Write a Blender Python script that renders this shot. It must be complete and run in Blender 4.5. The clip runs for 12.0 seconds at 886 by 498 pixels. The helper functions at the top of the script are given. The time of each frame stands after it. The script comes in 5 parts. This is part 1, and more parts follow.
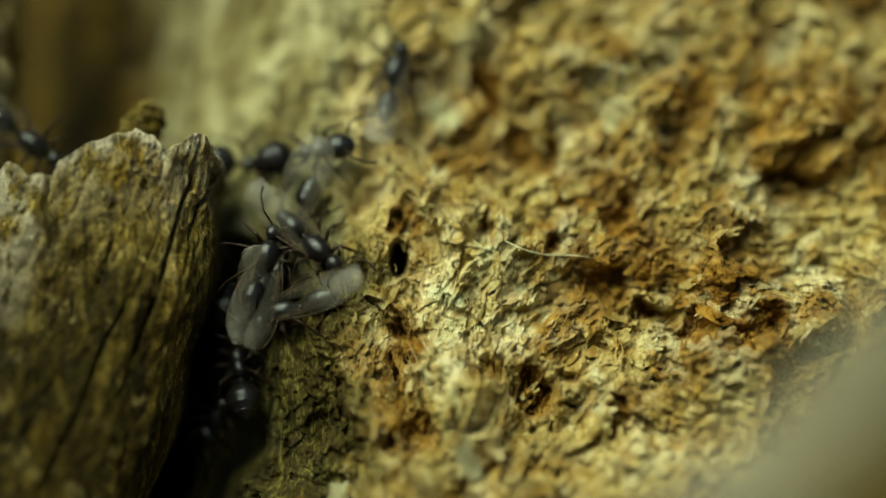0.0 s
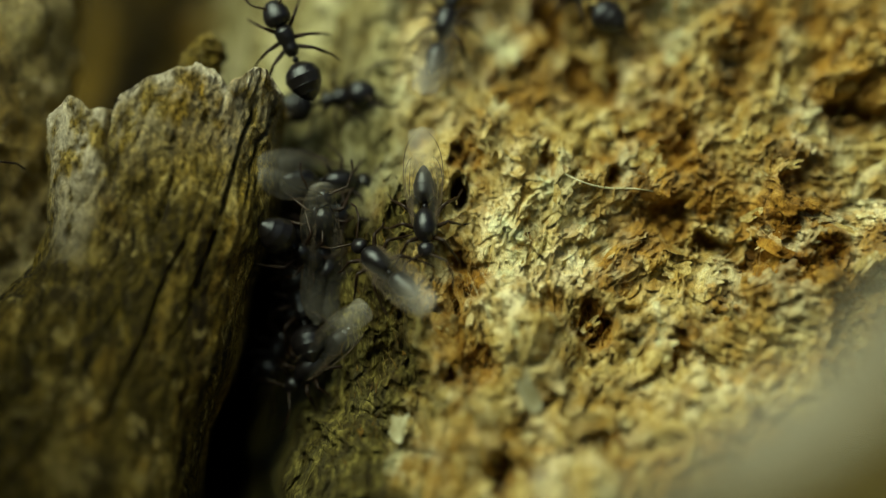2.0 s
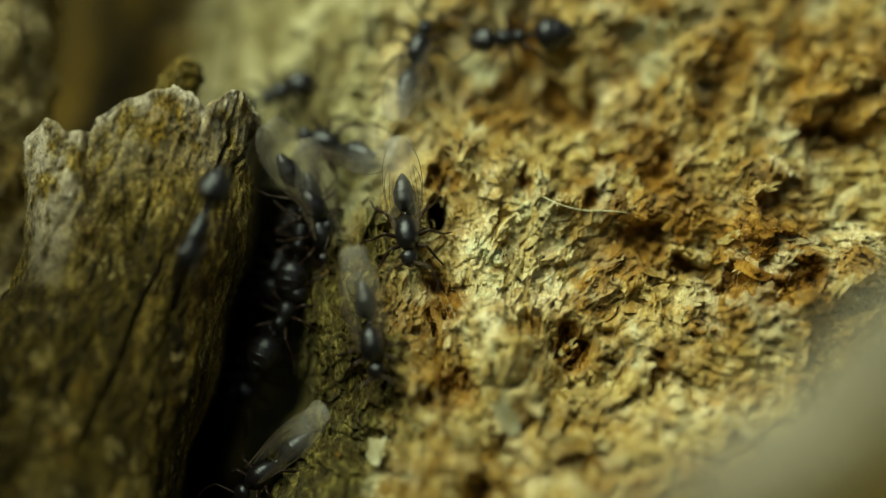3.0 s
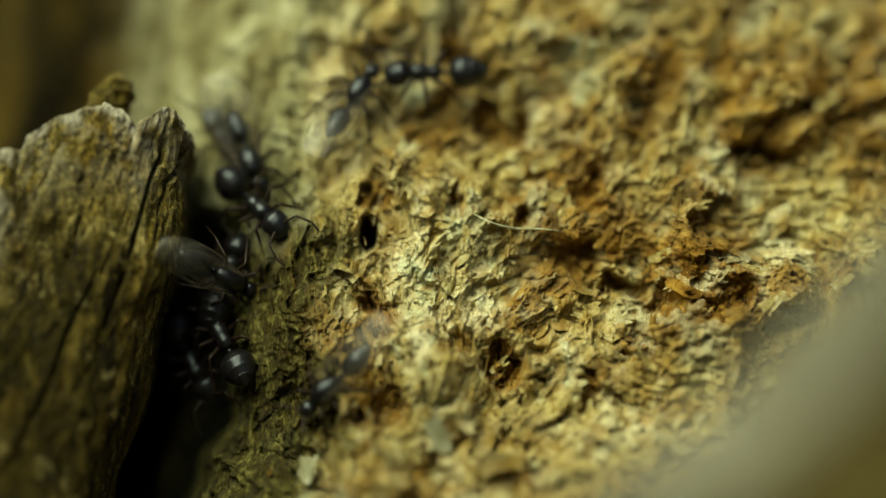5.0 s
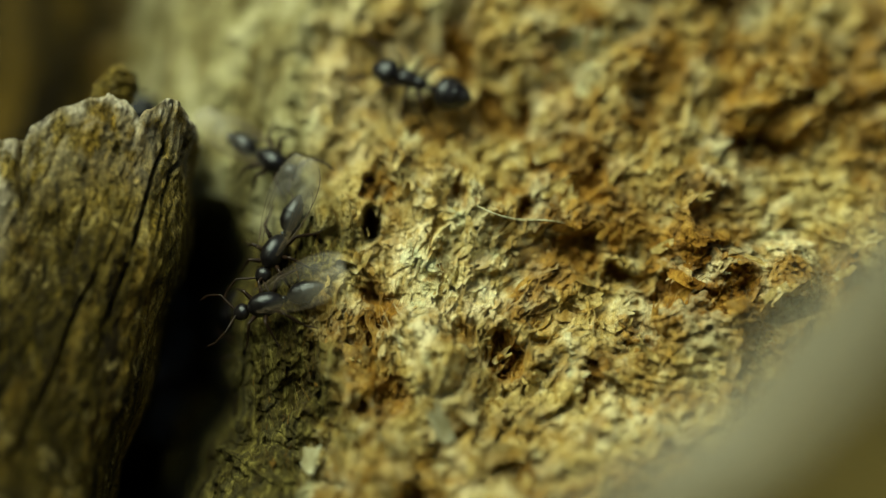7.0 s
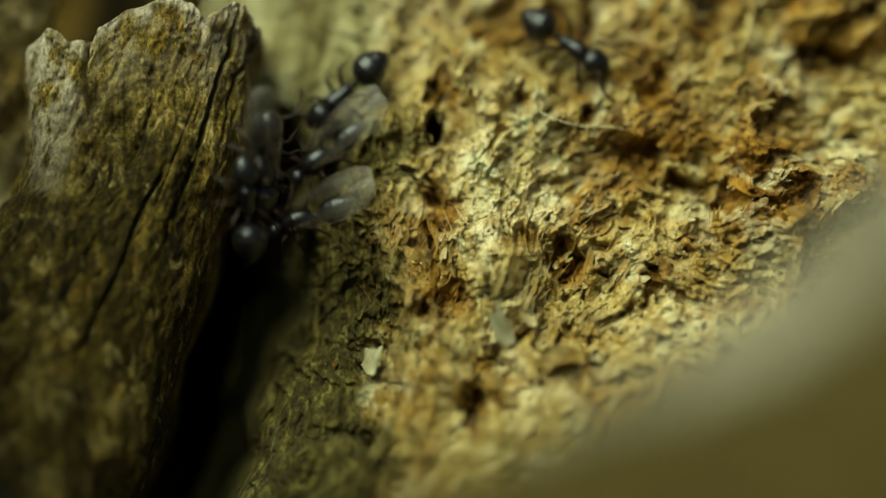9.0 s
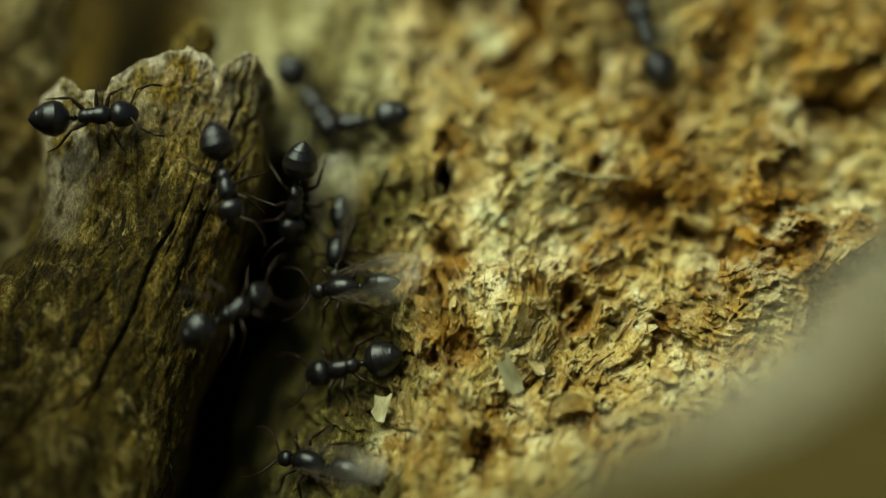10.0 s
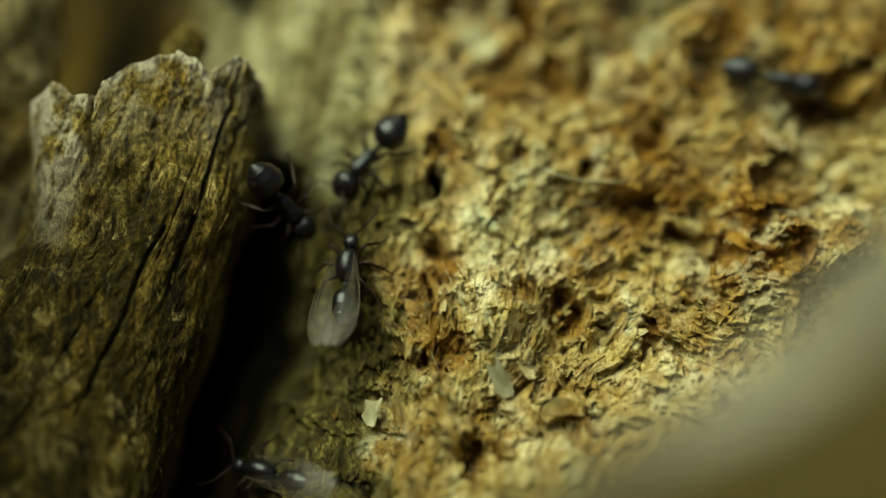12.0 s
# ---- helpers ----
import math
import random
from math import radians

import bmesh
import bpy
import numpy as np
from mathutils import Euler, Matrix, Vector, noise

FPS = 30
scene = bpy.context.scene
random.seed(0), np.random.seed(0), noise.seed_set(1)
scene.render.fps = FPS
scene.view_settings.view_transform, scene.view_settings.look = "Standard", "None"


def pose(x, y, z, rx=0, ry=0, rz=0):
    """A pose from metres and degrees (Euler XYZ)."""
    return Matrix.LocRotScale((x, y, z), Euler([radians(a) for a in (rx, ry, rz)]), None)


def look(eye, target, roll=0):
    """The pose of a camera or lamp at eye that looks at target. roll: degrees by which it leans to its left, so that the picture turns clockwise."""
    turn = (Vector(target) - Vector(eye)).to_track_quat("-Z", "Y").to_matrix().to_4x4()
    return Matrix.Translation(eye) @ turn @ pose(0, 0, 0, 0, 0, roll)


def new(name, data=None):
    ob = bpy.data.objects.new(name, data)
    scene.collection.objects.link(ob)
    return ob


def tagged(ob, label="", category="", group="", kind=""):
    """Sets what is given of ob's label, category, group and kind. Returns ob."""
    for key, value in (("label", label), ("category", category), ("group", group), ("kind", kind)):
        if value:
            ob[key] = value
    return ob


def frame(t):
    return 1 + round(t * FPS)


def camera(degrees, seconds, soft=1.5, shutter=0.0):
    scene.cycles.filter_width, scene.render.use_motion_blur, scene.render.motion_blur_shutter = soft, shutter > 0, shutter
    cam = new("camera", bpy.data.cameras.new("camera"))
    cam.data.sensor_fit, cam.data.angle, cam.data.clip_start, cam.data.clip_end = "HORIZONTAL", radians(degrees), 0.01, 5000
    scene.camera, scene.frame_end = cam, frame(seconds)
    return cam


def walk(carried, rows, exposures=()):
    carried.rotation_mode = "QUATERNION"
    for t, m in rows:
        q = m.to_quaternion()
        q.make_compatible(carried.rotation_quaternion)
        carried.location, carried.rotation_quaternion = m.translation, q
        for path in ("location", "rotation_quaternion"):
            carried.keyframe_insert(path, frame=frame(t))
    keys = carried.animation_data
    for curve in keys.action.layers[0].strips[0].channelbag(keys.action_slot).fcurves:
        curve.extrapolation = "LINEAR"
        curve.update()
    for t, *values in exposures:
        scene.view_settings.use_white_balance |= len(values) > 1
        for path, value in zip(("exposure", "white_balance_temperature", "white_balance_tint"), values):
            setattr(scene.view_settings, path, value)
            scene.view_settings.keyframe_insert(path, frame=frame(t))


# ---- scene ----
MM = 0.001  # the place is a hand's width across: lengths below are in millimetres

# ---- camera: a macro lens 129 mm from the wood, held in the hand and panned ----
cam = camera(18.0, 12.0, soft=1.05, shutter=0.5)
cam.data.dof.use_dof = True
cam.data.dof.focus_distance = 128.7 * MM
cam.data.dof.aperture_fstop = 9.2
DIST = 128.7
# seconds, millimetres moved back, millimetres sunk, yaw, pitch, roll
VIEW = [
    (0, 0, 0, -1.045, 1.294, 0),
    (0.5, 0, 0, -1.117, 1.720, 0.01),
    (1, 0, 0, -0.177, 0.443, 0.03),
    (1.5, 0, 0, -0.088, -0.177, 0.04),
    (2, 0, 0, 0.196, -0.071, 0.05),
    (2.5, 0, 0, 0, 0.000, 0.07),
    (3, 0, 0, -0.265, 0.390, 0.08),
    (3.5, 0, 0, -0.727, 0.763, 0.09),
    (3.7, 0, 0, -0.98, 1.001, 0.1),
    (5.3, 0, 0, -1.675, 0.689, 0.1),
    (5.5, 0.03, 0, -1.467, 0.654, 0.1),
    (6, 0.1, 0, -1.166, 0.585, 0.1),
    (6.5, 0.17, 0, -1.605, 0.851, 0.1),
    (6.7, 0.2, 0, -1.675, 0.689, 0.1),
    (8.3, 0.8, 1.5, -0.78, 0.437, -0.4),
    (8.5, 0.91, 1.9, -0.727, 0.138, -0.43),
    (9, 1.2, 3, -0.337, -0.064, -0.52),
    (9.5, 1.6, 3.8, -0.035, 0.256, -0.6),
    (10, 2.4, 2.8, -0.141, 0.839, -0.7),
    (10.5, 2.4, 2.6, -0.301, 0.873, -0.7),
    (11, 2.4, 2.5, -0.301, 0.954, -0.7),
    (11.5, 2.4, 2.5, -0.248, 0.848, -0.7),
    (12, 2.4, 2.5, -0.337, 0.795, -0.7),
]
walk(cam, [(t, pose(0, (-DIST - back) * MM, -sunk * MM, 90 + pitch, roll, yaw)) for t, back, sunk, yaw, pitch, roll in VIEW])

# ---- light: soft daylight from above and the left, through thin cloud ----
world = bpy.data.worlds.new("sky")
scene.world = world
world.use_nodes = True
wn = world.node_tree.nodes
sky = wn.new("ShaderNodeTexSky")
sky.sky_type, sky.sun_disc = "NISHITA", False
SUN_FROM = Vector((-0.42, -0.52, 0.74)).normalized()
sky.sun_elevation = math.asin(SUN_FROM.z)
sky.sun_rotation = math.atan2(SUN_FROM.x, SUN_FROM.y)
world.node_tree.links.new(sky.outputs[0], wn["Background"].inputs[0])
wn["Background"].inputs[1].default_value = 0.027
sun = new("sun", bpy.data.lights.new("sun", "SUN"))
sun.data.energy, sun.data.angle, sun.data.color = 4.55, radians(50), (0.955, 1.0, 0.67)
sun.matrix_world = look((0, 0, 0), tuple(-SUN_FROM))
scene.view_settings.exposure = 0.06


# ---- materials ----
def shader(name):
    m = bpy.data.materials.new(name)
    m.use_nodes = True
    nt = m.node_tree
    return m, nt, nt.nodes["Principled BSDF"]


def add(nt, kind, **sets):
    n = nt.nodes.new(kind)
    for key, value in sets.items():
        if key in n.inputs:
            n.inputs[key].default_value = value
    return n


def noise_node(nt, scale, stretch=(1, 1, 1), detail=6.0, rough=0.6, turn=(0, 0, 0), distort=0.0):
    """Noise in object space; scale is features per millimetre."""
    tc = nt.nodes.new("ShaderNodeTexCoord")
    mp = nt.nodes.new("ShaderNodeMapping")
    mp.inputs["Scale"].default_value = [s * scale / MM for s in stretch]
    mp.inputs["Rotation"].default_value = [radians(a) for a in turn]
    n = nt.nodes.new("ShaderNodeTexNoise")
    n.inputs["Scale"].default_value = 1.0
    n.inputs["Detail"].default_value = detail
    n.inputs["Roughness"].default_value = rough
    n.inputs["Distortion"].default_value = distort
    nt.links.new(tc.outputs["Object"], mp.inputs[0])
    nt.links.new(mp.outputs[0], n.inputs["Vector"])
    return n.outputs["Fac"]


def ramp(nt, fac, stops):
    n = nt.nodes.new("ShaderNodeValToRGB")
    el = n.color_ramp.elements
    while len(el) < len(stops):
        el.new(0.5)
    for e, (p, c) in zip(el, stops):
        e.position, e.color = p, (*c, 1)
    nt.links.new(fac, n.inputs[0])
    return n.outputs[0]


def mix(nt, fac, a, b, mode="MIX"):
    n = nt.nodes.new("ShaderNodeMix")
    n.data_type, n.blend_type = "RGBA", mode
    for sock, v in ((n.inputs[0], fac), (n.inputs[6], a), (n.inputs[7], b)):
        if isinstance(v, (int, float)):
            sock.default_value = v
        elif isinstance(v, tuple):
            sock.default_value = (*v, 1)
        else:
            nt.links.new(v, sock)
    return n.outputs[2]


def bump(nt, bsdf, height, distance, strength=1.0):
    n = nt.nodes.new("ShaderNodeBump")
    n.inputs["Distance"].default_value = distance * MM
    n.inputs["Strength"].default_value = strength
    nt.links.new(height, n.inputs["Height"])
    nt.links.new(n.outputs[0], bsdf.inputs["Normal"])


def stain(nt, name):
    n = nt.nodes.new("ShaderNodeAttribute")
    n.attribute_name = name
    return n.outputs["Fac"]


def rotten_wood_material(name, loose=False):
    """Crumbling pale heartwood: straw colour, orange-brown rot, green algae with the cleft's shade painted in. loose:
    flakes that differ one by one.
    """
    m, nt, b = shader(name)
    b.inputs["Roughness"].default_value = 0.85
    b.inputs["Specular IOR Level"].default_value = 0.2
    grain = noise_node(nt, 1.3, (1, 1, 0.45), 8, 0.62, distort=0.6)
    straw = ramp(nt, grain, [(0.29, (0.24, 0.145, 0.022)), (0.42, (0.46, 0.345, 0.10)), (0.54, (0.66, 0.56, 0.23)), (0.70, (0.84, 0.79, 0.48))])
    rot = noise_node(nt, 0.20, (1, 1, 0.8), 8, 0.66, distort=0.8)
    rotmask = ramp(nt, rot, [(0.44, (0, 0, 0)), (0.58, (0.8, 0.8, 0.8))])
    rotcol = ramp(nt, noise_node(nt, 1.1, (1, 1, 0.6), 6, 0.65), [(0.33, (0.075, 0.030, 0.003)), (0.49, (0.27, 0.128, 0.010)), (0.68, (0.54, 0.33, 0.055))])
    c = mix(nt, rotmask, straw, rotcol)
    c = mix(nt, stain(nt, "rot"), c, rotcol)
    pale = ramp(nt, noise_node(nt, 0.42, (1, 1, 0.6), 5), [(0.55, (0, 0, 0)), (0.68, (1, 1, 1))])
    c = mix(nt, mix(nt, 0.6, (0, 0, 0), pale), c, (0.70, 0.70, 0.45))
    # green growth, coloured dark enough to hold the shade beside the cleft
    algae_shade = ramp(nt, noise_node(nt, 2.0, (1, 1, 0.22), 8, 0.68, (0, -12, 0), 0.5), [(0.39, (0.010, 0.009, 0.002)), (0.52, (0.062, 0.056, 0.010)), (0.66, (0.27, 0.245, 0.065))])
    cream = ramp(nt, grain, [(0.30, (0.42, 0.29, 0.085)), (0.42, (0.74, 0.62, 0.29)), (0.56, (0.90, 0.84, 0.54))])
    mint = ramp(nt, noise_node(nt, 0.5, (1, 1, 0.7), 4), [(0.48, (0, 0, 0)), (0.62, (0.8, 0.8, 0.8))])
    c = mix(nt, stain(nt, "fresh"), c, mix(nt, mint, cream, (0.68, 0.76, 0.50)))
    orange = ramp(nt, noise_node(nt, 0.55, (1, 1, 0.7), 5, 0.6, distort=1.0), [(0.62, (0, 0, 0)), (0.74, (0.65, 0.65, 0.65))])
    c = mix(nt, orange, c, (0.48, 0.26, 0.03))
    c = mix(nt, stain(nt, "algae_shade"), c, algae_shade)
    if loose:
        geo = nt.nodes.new("ShaderNodeNewGeometry")
        c = mix(nt, ramp(nt, geo.outputs["Random Per Island"], [(0.6, (0, 0, 0)), (1.0, (0.5, 0.5, 0.5))]), c, rotcol)
    fine = ramp(nt, noise_node(nt, 6.0, (1, 1, 0.5), 7, 0.78, distort=0.5), [(0.38, (0.50, 0.40, 0.27)), (0.47, (1.0, 0.98, 0.93)), (0.58, (1.30, 1.30, 1.28))])
    c = mix(nt, 0.6, c, fine, "MULTIPLY")
    lichen = ramp(nt, noise_node(nt, 0.34, (1, 1, 0.16), 6, 0.6, distort=0.6), [(0.39, (0.055, 0.043, 0.008)), (0.50, (0.34, 0.325, 0.15)), (0.64, (0.72, 0.73, 0.46))])
    c = mix(nt, stain(nt, "lichen"), c, lichen)
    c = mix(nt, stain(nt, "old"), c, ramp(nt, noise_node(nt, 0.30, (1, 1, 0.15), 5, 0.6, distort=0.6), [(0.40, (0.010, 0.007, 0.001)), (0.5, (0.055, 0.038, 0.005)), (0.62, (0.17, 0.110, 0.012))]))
    nt.links.new(c, b.inputs["Base Color"])
    bump(nt, b, noise_node(nt, 5.0, (1, 1, 0.3), 7, 0.70, (0, -18, 0)), 0.24)
    return m


def weathered_wood_material(name, dark, mid, light, green, stretch=(1, 1, 0.14), turn=(0, -20, 0), fleck=0.4, rust=0.75):
    m, nt, b = shader(name)
    b.inputs["Roughness"].default_value = 0.8
    b.inputs["Specular IOR Level"].default_value = 0.25
    grain = noise_node(nt, 1.5, stretch, 9, 0.70, turn, 0.9)
    c = ramp(nt, grain, [(0.34, dark), (0.50, mid), (0.70, light)])
    blot = ramp(nt, noise_node(nt, 0.30, (1, 1, 0.55), 6, 0.62, turn, 0.5), [(0.42, (0, 0, 0)), (0.62, (1, 1, 1))])
    c = mix(nt, mix(nt, 0.65, (0, 0, 0), blot), c, green)
    streak = ramp(nt, noise_node(nt, 0.55, stretch, 6, 0.6, turn), [(0.52, (0, 0, 0)), (0.70, (1, 1, 1))])
    c = mix(nt, mix(nt, 0.75, (0, 0, 0), streak), c, dark)
    ochre = ramp(nt, noise_node(nt, 0.22, (1, 1, 0.5), 5, 0.6, turn, 0.6), [(0.50, (0, 0, 0)), (0.64, (rust, rust, rust))])
    c = mix(nt, ochre, c, ramp(nt, grain, [(0.34, dark), (0.5, (0.26, 0.165, 0.018)), (0.7, (0.56, 0.40, 0.10))]))
    # dark stain, which also paints the shade on the stub's lower part
    c = mix(nt, stain(nt, "damp_shade"), c, ramp(nt, grain, [(0.40, dark), (0.55, green), (0.72, mid)]))
    lichen = ramp(nt, noise_node(nt, 0.8, (1, 1, 0.7), 7, 0.68, turn, 1.2), [(0.56, (0, 0, 0)), (0.66, (0.55, 0.55, 0.55))])
    c = mix(nt, lichen, c, light)
    mottle = ramp(nt, noise_node(nt, 3.0, (1, 1, 0.42), 8, 0.75, turn, 0.9), [(0.36, (0.22, 0.22, 0.20)), (0.5, (0.80, 0.80, 0.77)), (0.62, (1.35, 1.35, 1.3))])
    c = mix(nt, 0.8, c, mottle, "MULTIPLY")
    speck = ramp(nt, noise_node(nt, 8.0, (1, 1, 0.6), 7, 0.82, turn, 0.8), [(0.40, (0.22, 0.19, 0.13)), (0.48, (0.85, 0.83, 0.76)), (0.57, (1.95, 1.80, 1.50))])
    c = mix(nt, fleck, c, speck, "MULTIPLY")
    # worn pale wood, which also carries the brighter light on the top
    worn = mix(nt, speck, (0.28, 0.23, 0.12), mix(nt, mottle, (0.50, 0.42, 0.22), (0.90, 0.86, 0.68)))
    c = mix(nt, stain(nt, "bleach_light"), c, worn)
    nt.links.new(c, b.inputs["Base Color"])
    bump(nt, b, noise_node(nt, 6.0, (1, 1, 0.45), 7, 0.75, turn), 0.26)
    return m


def cuticle_material():
    m, nt, b = shader("black_cuticle")
    c = ramp(nt, noise_node(nt, 3.0, detail=3), [(0.3, (0.005, 0.0045, 0.005)), (0.7, (0.014, 0.011, 0.011))])
    nt.links.new(c, b.inputs["Base Color"])
    b.inputs["Roughness"].default_value = 0.29
    b.inputs["Specular IOR Level"].default_value = 0.6
    b.inputs["Specular Tint"].default_value = (0.80, 0.92, 1.0, 1)
    bump(nt, b, noise_node(nt, 14.0, detail=2), 0.015)
    return m


def leg_material():
    m, nt, b = shader("brown_cuticle")
    c = ramp(nt, noise_node(nt, 4.0, detail=2), [(0.3, (0.010, 0.006, 0.004)), (0.7, (0.030, 0.016, 0.008))])
    nt.links.new(c, b.inputs["Base Color"])
    b.inputs["Roughness"].default_value = 0.42
    b.inputs["Specular IOR Level"].default_value = 0.3
    return m


def wing_material():
    m, nt, b = shader("wing_membrane")
    c = ramp(nt, noise_node(nt, 0.9, detail=3), [(0.3, (0.42, 0.41, 0.34)), (0.7, (0.68, 0.67, 0.57))])
    nt.links.new(c, b.inputs["Base Color"])
    b.inputs["Roughness"].default_value = 0.38
    tc = nt.nodes.new("ShaderNodeTexCoord")
    along = nt.nodes.new("ShaderNodeSeparateXYZ")
    nt.links.new(tc.outputs["Object"], along.inputs[0])
    cloud = add(nt, "ShaderNodeMapRange", **{"From Min": -2.2 * MM, "From Max": -4.7 * MM, "To Min": 0.02, "To Max": 0.165})
    nt.links.new(along.outputs["X"], cloud.inputs["Value"])
    nt.links.new(cloud.outputs[0], b.inputs["Alpha"])
    b.inputs["Specular IOR Level"].default_value = 0.5
    b.inputs["Specular Tint"].default_value = (0.80, 0.90, 1.0, 1)
    bump(nt, b, noise_node(nt, 1.3, detail=3), 0.05)
    return m


ROTTEN, LOOSE = rotten_wood_material("rotten_wood"), rotten_wood_material("rotten_wood_flakes", True)
STUB_WOOD = weathered_wood_material("weathered_wood", (0.016, 0.011, 0.002), (0.255, 0.190, 0.030), (0.72, 0.62, 0.27), (0.086, 0.067, 0.006), (1, 1, 0.16), (0, -27, 0), fleck=0.9)
LOG_WOOD = weathered_wood_material("grey_green_wood", (0.20, 0.190, 0.138), (0.36, 0.352, 0.275), (0.57, 0.565, 0.47), (0.29, 0.283, 0.205), (0.12, 0.12, 0.03), (0, 60, 0), rust=0.1)
SIDE_WOOD = weathered_wood_material("furrowed_wood", (0.13, 0.105, 0.045), (0.48, 0.41, 0.20), (0.78, 0.71, 0.47), (0.36, 0.31, 0.12), (0.35, 0.35, 0.6), (0, 30, 0))
BARK_WOOD = weathered_wood_material("olive_bark", (0.040, 0.030, 0.006), (0.115, 0.090, 0.020), (0.21, 0.165, 0.045), (0.078, 0.064, 0.013), (0.12, 0.12, 0.03), (0, 60, 0), rust=0.1)
CUTICLE, LEG, WING = cuticle_material(), leg_material(), wing_material()
VEIN = leg_material()
VEIN.name = "wing_vein"
VEIN.node_tree.nodes["Color Ramp"].color_ramp.elements[0].color = (0.07, 0.05, 0.03, 1)
VEIN.node_tree.nodes["Color Ramp"].color_ramp.elements[1].color = (0.14, 0.11, 0.07, 1)
VEIN.node_tree.nodes["Principled BSDF"].inputs["Roughness"].default_value = 0.9


# ---- noise for the relief of the wood ----
def hash3(i, j, k, seed):
    n = (i * 374761393 + j * 668265263 + k * 2147483647 + seed * 1274126177) & 0xFFFFFFFF
    n = ((n ^ (n >> 13)) * 1274126177) & 0xFFFFFFFF
    return ((n ^ (n >> 16)) & 0xFFFFFF) / float(0xFFFFFF)


def value_noise(x, y, z, seed=0):
    xi, yi, zi = np.floor(x).astype(np.int64), np.floor(y).astype(np.int64), np.floor(z).astype(np.int64)
    fx, fy, fz = x - xi, y - yi, z - zi
    fx, fy, fz = (f * f * f * (f * (f * 6 - 15) + 10) for f in (fx, fy, fz))
    out = 0
    for dx in (0, 1):
        for dy in (0, 1):
            for dz in (0, 1):
                w = (fx if dx else 1 - fx) * (fy if dy else 1 - fy) * (fz if dz else 1 - fz)
                out = out + w * hash3(xi + dx, yi + dy, zi + dz, seed)
    return out * 2 - 1


def fbm(x, y, z, octaves=5, gain=0.5, seed=0):
    total, amp = 0, 1.0
    for o in range(octaves):
        total = total + amp * value_noise(x * 2.03 ** o + 7.1 * o, y * 2.03 ** o, z * 2.03 ** o - 3.7 * o, seed + o)
        amp *= gain
    return total


def fbm2(x, z, octaves=3, gain=0.5, seed=0):
    """Noise over the plane, cheaper than fbm."""
    total, amp = 0, 1.0
    for o in range(octaves):
        a, b = x * 2.03 ** o + 7.1 * o, z * 2.03 ** o - 3.7 * o
        ai, bi = np.floor(a).astype(np.int64), np.floor(b).astype(np.int64)
        fa, fb = a - ai, b - bi
        fa, fb = (f * f * f * (f * (f * 6 - 15) + 10) for f in (fa, fb))
        low = hash3(ai, bi, 0, seed + o) * (1 - fa) + hash3(ai + 1, bi, 0, seed + o) * fa
        high = hash3(ai, bi + 1, 0, seed + o) * (1 - fa) + hash3(ai + 1, bi + 1, 0, seed + o) * fa
        total = total + amp * ((low * (1 - fb) + high * fb) * 2 - 1)
        amp *= gain
    return total


def smooth(a, b, v):
    s = np.clip((v - a) / (b - a), 0, 1)
    return s * s * (3 - 2 * s)


def bell(x, z, cx, cz, rx, rz):
    return np.exp(-((x - cx) / rx) ** 2 - ((z - cz) / rz) ** 2)


# ---- the form of the hollow's wall: depth y over x and z, in millimetres ----
def wall_face(x, z):
    """The wall without its pit."""
    y = 0.45 * (z + 0.5) + 0.10 * np.minimum(z + 1, 0) - 0.012 * np.minimum(z + 4, 0) ** 2
    edge = -1.6 - 1.2 * smooth(5, 0, z) - 0.1 * np.maximum(-z, 0)
    d = np.maximum(edge - x, 0)
    y = y + (1.25 * d * d / (d + 1.2) + 0.04 * d * d) * (1 - 0.5 * smooth(0, 4, z))
    y = y + 3.2 * smooth(1.0, -3.5, x) * smooth(-2.0, -8.0, z)
    y = y - 0.7 * bell(x, z, 9.4, -3.4, 2.0, 1.6)
    y = y - 0.6 * bell(x, z, 10.5, 2.6, 3.5, 1.4) - 0.5 * bell(x, z, 17, -1.2, 4.0, 1.6)
    y = y + 0.6 * bell(x, z, 20.0, 6.0, 5.0, 1.4) - 0.6 * bell(x, z, 3.0, -1.0, 2.5, 3.0)
    return y


def pit_depth(x, z):
    """The black cleft between the stub and the wall."""
    edge = -5.0 + 0.24 * np.minimum(z + 2, 0) + 0.4 * np.sin(z * 0.8) + 0.25 * np.sin(z * 1.9 + 1)
    return 38 * smooth(0, 4.6, edge - x) ** 1.4 * smooth(4.0, 0.0, z) * smooth(-17.5, -13.5, x)


def wall_y(x, z):
    return wall_face(x, z) + pit_depth(x, z)


def stub_right(z):
    return -8.5 + 0.30 * np.minimum(z, 0) + 0.14 * np.maximum(z, 0) + 0.2 * np.sin(z * 0.9)


def stub_left(z):
    return -19.0 - 8.0 * smooth(1.0, -9.0, z)


def stub_front(x, z):
    """Depth of the stub's near face."""
    c, w = (stub_left(z) + stub_right(z)) / 2, (stub_right(z) - stub_left(z)) / 2
    s = np.clip((x - c) / w, -1, 1)
    lean = 0.012 * np.maximum(4.5 - z, 0) ** 2 * (0.35 + 0.65 * smooth(-9, -17, x))
    return -1.3 + 0.15 * (z - 8.0) - np.minimum(lean, 9) + 1.8 * (1 - np.sqrt(np.clip(1 - np.abs(s) ** 9, 0, 1)))


